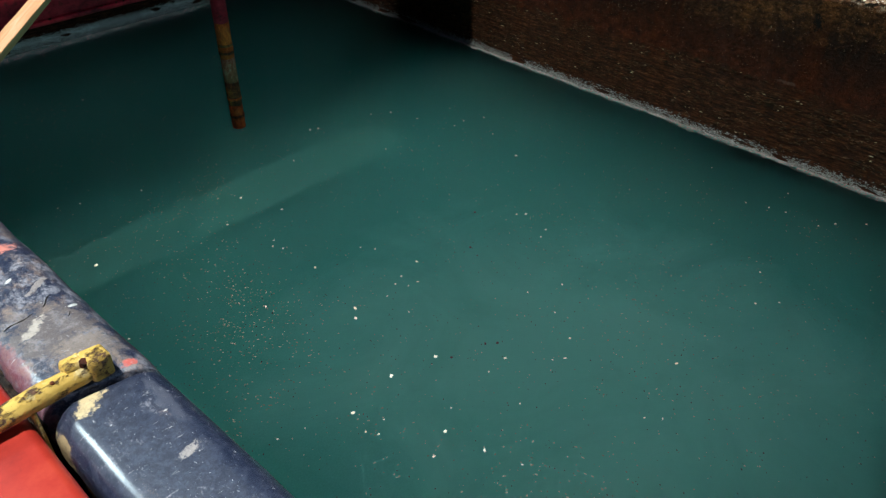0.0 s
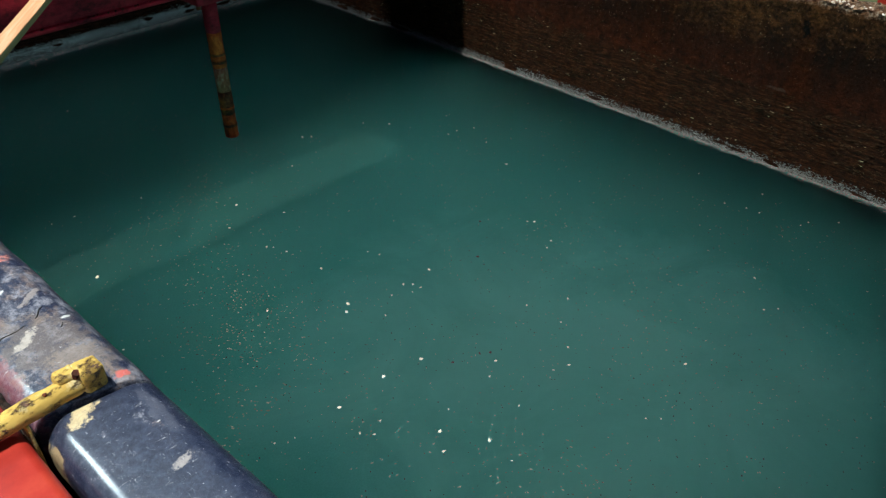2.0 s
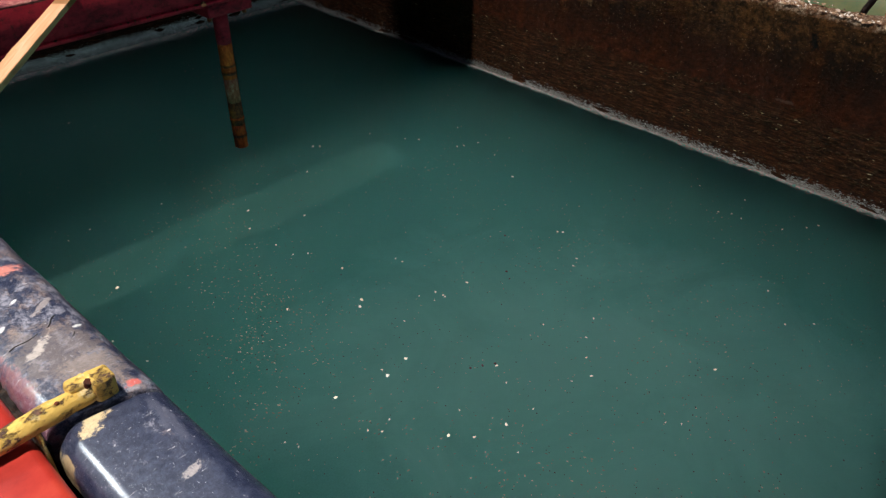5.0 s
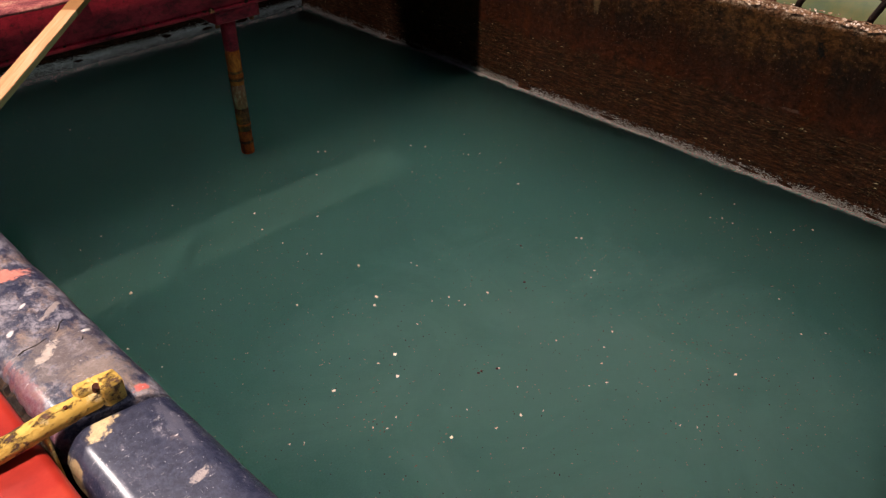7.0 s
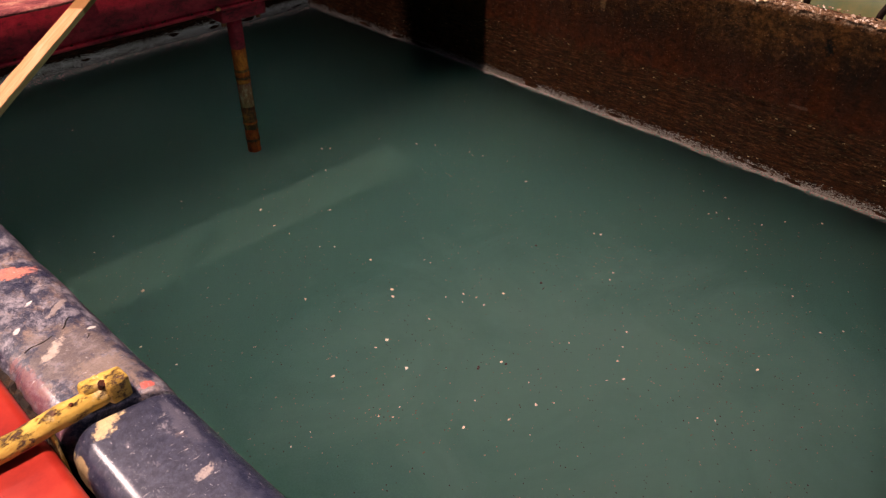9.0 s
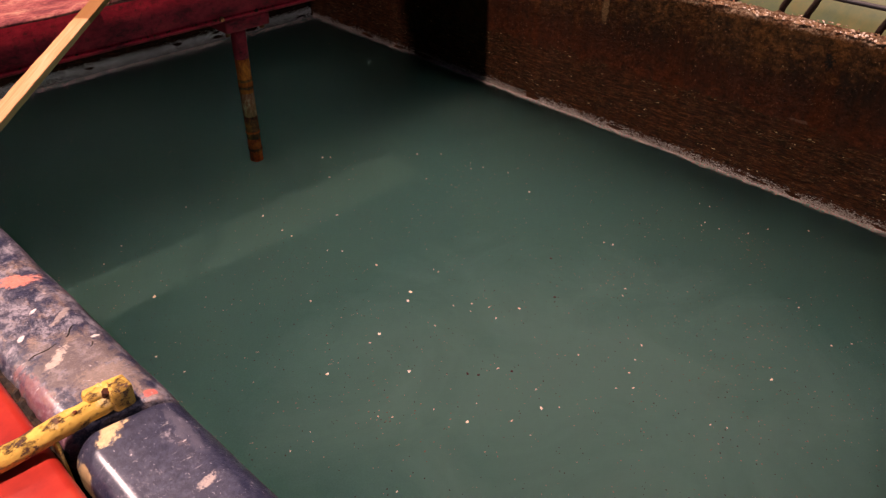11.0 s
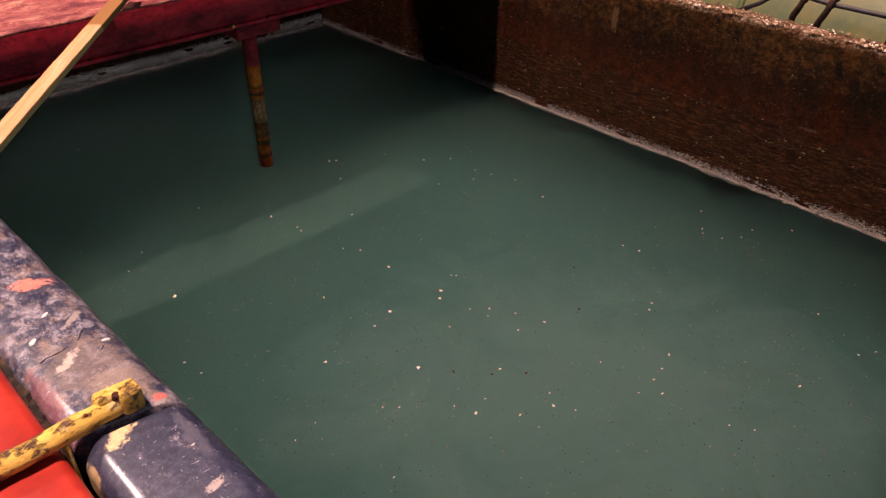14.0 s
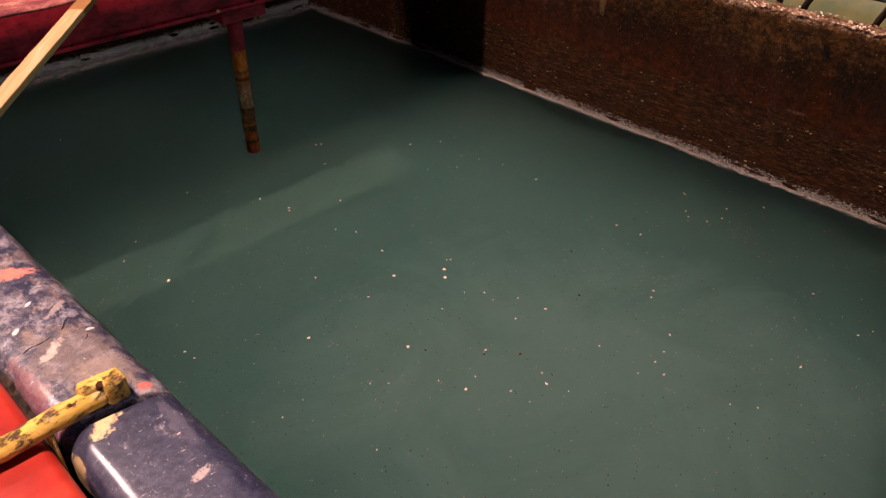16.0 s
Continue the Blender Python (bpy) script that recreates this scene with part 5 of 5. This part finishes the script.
    drift(FLECKS[65], (0, 2.520, 0.768), (1, 2.534, 0.774), (2, 2.530, 0.804), (3, 2.527, 0.834), (4, 2.523, 0.863), (6.5, 2.512, 0.937), (8, 2.504, 0.982), (9.5, 2.497, 1.022), (12, 2.486, 1.076), (13, 2.482, 1.094), (14, 2.478, 1.110), (15, 2.475, 1.124), (16, 2.472, 1.137))
    drift(FLECKS[66], (0, 1.992, 0.728), (1, 2.015, 0.702), (2, 2.020, 0.692), (3, 2.026, 0.682), (4, 2.033, 0.671), (6.5, 2.053, 0.643), (8, 2.068, 0.626), (9.5, 2.085, 0.608), (12, 2.117, 0.578), (13, 2.131, 0.566), (14, 2.146, 0.554), (15, 2.162, 0.542), (16, 2.179, 0.530))
    drift(FLECKS[67], (0, 1.374, 1.730), (1, 1.392, 1.722), (2, 1.409, 1.715), (3, 1.425, 1.708), (4, 1.441, 1.701), (6.5, 1.478, 1.685), (8, 1.499, 1.676), (9.5, 1.511, 1.666), (12, 1.541, 1.654), (13, 1.552, 1.650), (14, 1.563, 1.646), (15, 1.573, 1.642), (16, 1.583, 1.639))
    drift(FLECKS[68], (0, 1.995, 2.469), (1, 1.991, 2.467), (2, 1.988, 2.466), (3, 1.986, 2.464), (4, 1.986, 2.471), (6.5, 1.979, 2.473), (8, 1.975, 2.476), (9.5, 1.971, 2.480), (12, 1.966, 2.490), (13, 1.964, 2.495), (14, 1.961, 2.501), (15, 1.959, 2.507), (16, 1.956, 2.514))
    drift(FLECKS[69], (0, 1.191, 3.465), (1, 1.176, 3.472), (2, 1.162, 3.478), (3, 1.147, 3.483), (4, 1.134, 3.487), (6.5, 1.101, 3.492), (8, 1.082, 3.491), (9.5, 1.065, 3.487), (12, 1.037, 3.473), (13, 1.026, 3.465), (14, 1.016, 3.455), (15, 1.006, 3.443), (16, 0.996, 3.430))
    drift(FLECKS[70], (0, 2.228, 1.984), (1, 2.226, 1.980), (2, 2.224, 1.976), (3, 2.222, 1.973), (4, 2.220, 1.970), (6.5, 2.215, 1.964), (8, 2.212, 1.961), (9.5, 2.210, 1.958), (12, 2.205, 1.956), (13, 2.204, 1.961), (14, 2.202, 1.961), (15, 2.200, 1.961), (16, 2.198, 1.962))
    drift(FLECKS[71], (0, 2.142, 0.789), (1, 2.142, 0.786), (2, 2.144, 0.782), (3, 2.147, 0.778), (4, 2.151, 0.774), (6.5, 2.165, 0.761), (8, 2.177, 0.754), (9.5, 2.191, 0.746), (12, 2.220, 0.732), (13, 2.233, 0.726), (14, 2.247, 0.721), (15, 2.261, 0.716), (16, 2.277, 0.710))
    drift(FLECKS[72], (0, 1.065, 1.083), (1, 1.076, 1.086), (2, 1.086, 1.092), (3, 1.096, 1.098), (4, 1.107, 1.103), (6.5, 1.135, 1.119), (8, 1.152, 1.129), (9.5, 1.169, 1.141), (12, 1.197, 1.161), (13, 1.208, 1.170), (14, 1.220, 1.179), (15, 1.231, 1.188), (16, 1.242, 1.197))
    drift(FLECKS[73], (0, 1.583, 1.472), (1, 1.595, 1.454), (2, 1.605, 1.436), (3, 1.615, 1.419), (4, 1.625, 1.401), (6.5, 1.646, 1.359), (8, 1.658, 1.335), (9.5, 1.670, 1.311), (12, 1.688, 1.272), (13, 1.695, 1.257), (14, 1.702, 1.243), (15, 1.709, 1.228), (16, 1.716, 1.213))
    drift(FLECKS[74], (0, 2.160, 1.803), (1, 2.152, 1.802), (2, 2.146, 1.802), (3, 2.141, 1.802), (4, 2.137, 1.801), (6.5, 2.134, 1.800), (8, 2.137, 1.799), (9.5, 2.142, 1.797), (12, 2.159, 1.795), (13, 2.168, 1.794), (14, 2.179, 1.793), (15, 2.191, 1.792), (16, 2.204, 1.790))
    drift(FLECKS[75], (0, 1.850, 1.407), (1, 1.855, 1.384), (2, 1.860, 1.362), (3, 1.865, 1.340), (4, 1.869, 1.318), (6.5, 1.880, 1.265), (8, 1.885, 1.233), (9.5, 1.892, 1.202), (12, 1.903, 1.151), (13, 1.908, 1.131), (14, 1.913, 1.110), (15, 1.919, 1.090), (16, 1.926, 1.070))
    drift(FLECKS[76], (0, 1.806, 1.392), (1, 1.812, 1.369), (2, 1.818, 1.347), (3, 1.823, 1.325), (4, 1.828, 1.303), (6.5, 1.840, 1.249), (8, 1.847, 1.218), (9.5, 1.854, 1.187), (12, 1.867, 1.136), (13, 1.872, 1.116), (14, 1.879, 1.096), (15, 1.885, 1.076), (16, 1.893, 1.056))
    drift(FLECKS[77], (0, 1.875, 1.514), (1, 1.892, 1.492), (2, 1.910, 1.473), (3, 1.928, 1.455), (4, 1.947, 1.439), (6.5, 1.995, 1.404), (8, 2.024, 1.385), (9.5, 2.053, 1.367), (12, 2.100, 1.338), (13, 2.118, 1.325), (14, 2.136, 1.312), (15, 2.153, 1.297), (16, 2.169, 1.281))
    drift(FLECKS[78], (0, 1.299, 1.179), (1, 1.296, 1.174), (2, 1.293, 1.172), (3, 1.290, 1.171), (4, 1.286, 1.173), (6.5, 1.275, 1.188), (8, 1.267, 1.204), (9.5, 1.259, 1.224), (12, 1.244, 1.270), (13, 1.238, 1.292), (14, 1.231, 1.316), (15, 1.224, 1.342), (16, 1.216, 1.371))
    drift(FLECKS[79], (0, 2.228, 2.147), (1, 2.222, 2.139), (2, 2.215, 2.132), (3, 2.207, 2.125), (4, 2.199, 2.119), (6.5, 2.175, 2.105), (8, 2.160, 2.098), (9.5, 2.142, 2.092), (12, 2.111, 2.084), (13, 2.097, 2.082), (14, 2.083, 2.080), (15, 2.068, 2.079), (16, 2.052, 2.078))
    drift(FLECKS[80], (0, 1.356, 1.510), (1, 1.369, 1.504), (2, 1.383, 1.497), (3, 1.397, 1.490), (4, 1.411, 1.483), (6.5, 1.447, 1.461), (8, 1.468, 1.446), (9.5, 1.490, 1.430), (12, 1.528, 1.400), (13, 1.543, 1.388), (14, 1.558, 1.374), (15, 1.574, 1.360), (16, 1.589, 1.345))
    drift(FLECKS[81], (0, 1.296, 1.104), (1, 1.299, 1.113), (2, 1.302, 1.122), (3, 1.305, 1.132), (4, 1.307, 1.141), (6.5, 1.314, 1.164), (8, 1.319, 1.178), (9.5, 1.323, 1.192), (12, 1.330, 1.215), (13, 1.333, 1.224), (14, 1.336, 1.233), (15, 1.338, 1.242), (16, 1.341, 1.252))
    drift(FLECKS[82], (0, 1.756, 2.523), (1, 1.757, 2.524), (2, 1.759, 2.525), (3, 1.760, 2.527), (4, 1.762, 2.530), (6.5, 1.765, 2.540), (8, 1.767, 2.548), (9.5, 1.769, 2.558), (12, 1.772, 2.578), (13, 1.773, 2.588), (14, 1.774, 2.598), (15, 1.775, 2.608), (16, 1.776, 2.620))
    drift(FLECKS[83], (0, 2.508, 0.939), (1, 2.506, 0.962), (2, 2.503, 0.989), (3, 2.498, 1.015), (4, 2.493, 1.040), (6.5, 2.475, 1.106), (8, 2.464, 1.142), (9.5, 2.454, 1.174), (12, 2.438, 1.219), (13, 2.431, 1.231), (14, 2.427, 1.238), (15, 2.423, 1.246), (16, 2.420, 1.254))
    drift(FLECKS[84], (0, 1.346, 1.770), (1, 1.365, 1.762), (2, 1.392, 1.755), (3, 1.415, 1.744), (4, 1.432, 1.732), (6.5, 1.477, 1.713), (8, 1.493, 1.701), (9.5, 1.509, 1.692), (12, 1.536, 1.673), (13, 1.544, 1.668), (14, 1.552, 1.660), (15, 1.562, 1.653), (16, 1.571, 1.647))
    drift(FLECKS[85], (0, 2.614, 1.218), (1, 2.608, 1.224), (2, 2.603, 1.231), (3, 2.597, 1.237), (4, 2.591, 1.243), (6.5, 2.577, 1.259), (8, 2.569, 1.269), (9.5, 2.560, 1.278), (12, 2.546, 1.294), (13, 2.541, 1.301), (14, 2.535, 1.307), (15, 2.529, 1.313), (16, 2.524, 1.320))
    drift(FLECKS[86], (0, 1.149, 1.977), (1, 1.163, 1.995), (2, 1.177, 2.014), (3, 1.191, 2.032), (4, 1.205, 2.051), (6.5, 1.240, 2.097), (8, 1.261, 2.124), (9.5, 1.282, 2.152), (12, 1.317, 2.198), (13, 1.331, 2.217), (14, 1.344, 2.235), (15, 1.358, 2.254), (16, 1.372, 2.272))
    drift(FLECKS[87], (0, 1.599, 1.517), (1, 1.611, 1.498), (2, 1.623, 1.477), (3, 1.635, 1.455), (4, 1.646, 1.435), (6.5, 1.668, 1.384), (8, 1.675, 1.357), (9.5, 1.687, 1.333), (12, 1.707, 1.282), (13, 1.713, 1.267), (14, 1.721, 1.250), (15, 1.730, 1.233), (16, 1.739, 1.220))
    drift(SWIRLS[0], (0, 1.094, 2.413, 0.0010), (4, 1.155, 2.441, 0.0006), (8, 1.211, 2.475, -0.0010), (12, 1.262, 2.514, -0.0040), (16, 1.307, 2.557, -0.0055))
    drift(SWIRLS[1], (0, 1.195, 2.444, 0.0010), (4, 1.254, 2.477, 0.0006), (8, 1.307, 2.515, -0.0010), (12, 1.351, 2.557, -0.0040), (16, 1.388, 2.602, -0.0055))
    drift(SWIRLS[2], (0, 0.986, 2.007, 0.0010), (4, 1.061, 2.018, 0.0006), (8, 1.134, 2.040, -0.0010), (12, 1.203, 2.072, -0.0040), (16, 1.268, 2.114, -0.0055))
    drift(SWIRLS[3], (0, 0.989, 2.178, 0.0010), (4, 1.063, 2.193, 0.0006), (8, 1.135, 2.218, -0.0010), (12, 1.204, 2.254, -0.0040), (16, 1.268, 2.298, -0.0055))
    drift(SWIRLS[4], (0, 0.915, 1.773, 0.0010), (4, 0.978, 1.777, 0.0006), (8, 1.039, 1.795, -0.0010), (12, 1.097, 1.825, -0.0040), (16, 1.153, 1.865, -0.0055))
    drift(SWIRLS[5], (0, 0.986, 1.791, 0.0010), (4, 1.054, 1.797, 0.0006), (8, 1.119, 1.814, -0.0010), (12, 1.180, 1.842, -0.0040), (16, 1.238, 1.879, -0.0055))
    drift(SWIRLS[6], (0, 0.824, 1.603, 0.0010), (4, 0.872, 1.607, 0.0006), (8, 0.919, 1.627, -0.0010), (12, 0.965, 1.659, -0.0040), (16, 1.010, 1.704, -0.0055))
    drift(SWIRLS[7], (0, 0.715, 1.571, 0.0010), (4, 0.752, 1.567, 0.0006), (8, 0.789, 1.580, -0.0010), (12, 0.827, 1.609, -0.0040), (16, 0.863, 1.651, -0.0055))
    drift(SWIRLS[8], (0, 0.796, 1.764, 0.0010), (4, 0.849, 1.759, 0.0006), (8, 0.901, 1.771, -0.0010), (12, 0.952, 1.797, -0.0040), (16, 1.001, 1.836, -0.0055))
    drift(SWIRLS[9], (0, 0.930, 1.621, 0.0010), (4, 0.985, 1.627, 0.0006), (8, 1.039, 1.646, -0.0010), (12, 1.091, 1.676, -0.0040), (16, 1.140, 1.717, -0.0055))
    drift(SWIRLS[10], (0, 0.673, 1.421, 0.0010), (4, 0.702, 1.426, 0.0006), (8, 0.733, 1.449, -0.0010), (12, 0.764, 1.485, -0.0040), (16, 0.796, 1.535, -0.0055))
    drift(SWIRLS[11], (0, 0.898, 2.378, 0.0010), (4, 0.952, 2.379, 0.0006), (8, 1.007, 2.390, -0.0010), (12, 1.061, 2.410, -0.0040), (16, 1.114, 2.438, -0.0055))
    drift(SWIRLS[12], (0, 0.807, 2.042, 0.0010), (4, 0.868, 2.032, 0.0006), (8, 0.929, 2.038, -0.0010), (12, 0.990, 2.058, -0.0040), (16, 1.048, 2.092, -0.0055))
    drift(SWIRLS[13], (0, 1.010, 0.824, 0.0010), (4, 1.067, 0.885, 0.0006), (8, 1.125, 0.941, -0.0010), (12, 1.184, 0.994, -0.0040), (16, 1.241, 1.042, -0.0055))
    drift(SWIRLS[14], (0, 1.035, 0.758, 0.0010), (4, 1.098, 0.825, 0.0006), (8, 1.163, 0.883, -0.0010), (12, 1.227, 0.932, -0.0040), (16, 1.292, 0.974, -0.0055))
    drift(SWIRLS[15], (0, 1.129, 0.690, 0.0010), (4, 1.196, 0.741, 0.0006), (8, 1.271, 0.787, -0.0010), (12, 1.348, 0.820, -0.0040), (16, 1.427, 0.839, -0.0055))
    drift(SWIRLS[16], (0, 0.959, 0.827, 0.0010), (4, 1.015, 0.898, 0.0006), (8, 1.073, 0.963, -0.0010), (12, 1.129, 1.024, -0.0040), (16, 1.184, 1.083, -0.0055))
    drift(SWIRLS[17], (0, 1.828, 1.000, 0.0010), (4, 1.846, 0.918, 0.0010), (8, 1.877, 0.843, 0.0010), (12, 1.926, 0.772, 0.0010), (16, 1.996, 0.703, 0.0010))
    drift(SWIRLS[18], (0, 1.851, 0.856, 0.0010), (4, 1.877, 0.788, 0.0010), (8, 1.920, 0.726, 0.0010), (12, 1.976, 0.662, 0.0010), (16, 2.045, 0.596, 0.0010))
    drift(SWIRLS[19], (0, 1.838, 1.195, 0.0010), (4, 1.852, 1.104, 0.0010), (8, 1.871, 1.019, 0.0010), (12, 1.900, 0.939, 0.0010), (16, 1.945, 0.860, 0.0010))
    drift(SWIRLS[20], (0, 1.599, 0.676, 0.0010), (4, 1.646, 0.630, 0.0010), (8, 1.703, 0.582, 0.0010), (12, 1.771, 0.528, 0.0010), (16, 1.849, 0.466, 0.0010))
    drift(SWIRLS[21], (0, 1.896, 0.663, 0.0010), (4, 1.926, 0.607, 0.0010), (8, 1.968, 0.549, 0.0010), (12, 2.022, 0.488, 0.0010), (16, 2.088, 0.426, 0.0010))
    drift(SWIRLS[22], (0, 1.015, 3.429, 0.0010), (4, 0.949, 3.416, -0.0010), (8, 0.885, 3.368, -0.0032), (12, 0.824, 3.277, -0.0050), (16, 0.777, 3.167, -0.0056))
    drift(SWIRLS[23], (0, 1.333, 3.743, 0.0010), (4, 1.275, 3.778, -0.0010), (8, 1.225, 3.803, -0.0032), (12, 1.183, 3.816, -0.0050), (16, 1.148, 3.813, -0.0056))
    drift(SWIRLS[24], (0, 0.911, 1.109, 0.0010), (4, 0.951, 1.147, 0.0010), (8, 0.994, 1.194, 0.0010), (12, 1.037, 1.248, 0.0010), (16, 1.079, 1.308, 0.0010))
    drift(SWIRLS[25], (0, 1.567, 0.866, 0.0010), (4, 1.607, 0.813, 0.0010), (8, 1.661, 0.765, 0.0010), (12, 1.730, 0.716, 0.0010), (16, 1.810, 0.659, 0.0010))
    drift(SWIRLS[26], (0, 1.969, 1.424, 0.0010), (4, 1.979, 1.340, 0.0010), (8, 1.987, 1.260, 0.0010), (12, 1.997, 1.181, 0.0010), (16, 2.013, 1.102, 0.0010))
    drift(SWIRLS[27], (0, 1.888, 2.033, 0.0010), (4, 1.928, 1.992, 0.0010), (8, 1.961, 1.957, 0.0010), (12, 1.986, 1.930, 0.0010), (16, 2.005, 1.909, 0.0010))
    drift(SWIRLS[28], (0, 2.459, 0.759, 0.0010), (4, 2.441, 0.877, 0.0010), (8, 2.426, 0.962, 0.0010), (12, 2.417, 1.013, 0.0010), (16, 2.417, 1.043, 0.0010))
    drift(SWIRLS[29], (0, 1.487, 1.224, 0.0010), (4, 1.522, 1.163, 0.0010), (8, 1.556, 1.108, 0.0010), (12, 1.594, 1.058, 0.0010), (16, 1.637, 1.011, 0.0010))
    drift(SWIRLS[30], (0, 1.573, 2.203, 0.0010), (4, 1.641, 2.197, 0.0010), (8, 1.700, 2.196, 0.0010), (12, 1.749, 2.201, 0.0010), (16, 1.790, 2.214, 0.0010))
    drift(SWIRLS[31], (0, 1.890, 0.721, 0.0010), (4, 1.920, 0.665, 0.0010), (8, 1.963, 0.606, 0.0010), (12, 2.017, 0.545, 0.0010), (16, 2.084, 0.482, 0.0010))
    drift(SWIRLS[32], (0, 1.123, 3.193, 0.0010), (4, 1.064, 3.205, -0.0010), (8, 1.009, 3.194, -0.0032), (12, 0.959, 3.154, -0.0050), (16, 0.913, 3.081, -0.0056))

    for (ob, x, y), (dx, dy) in zip(RAFTS, ((0.10, 0.09), (-0.08, 0.03), (0.06, -0.10), (0.03, -0.08), (-0.04, 0.05))):
        walk(ob, [(t, pose(x + dx * (t / 16 - 0.5), y + dy * (t / 16 - 0.5), 0.001)) for t in (0, 8, 16)])


motions()
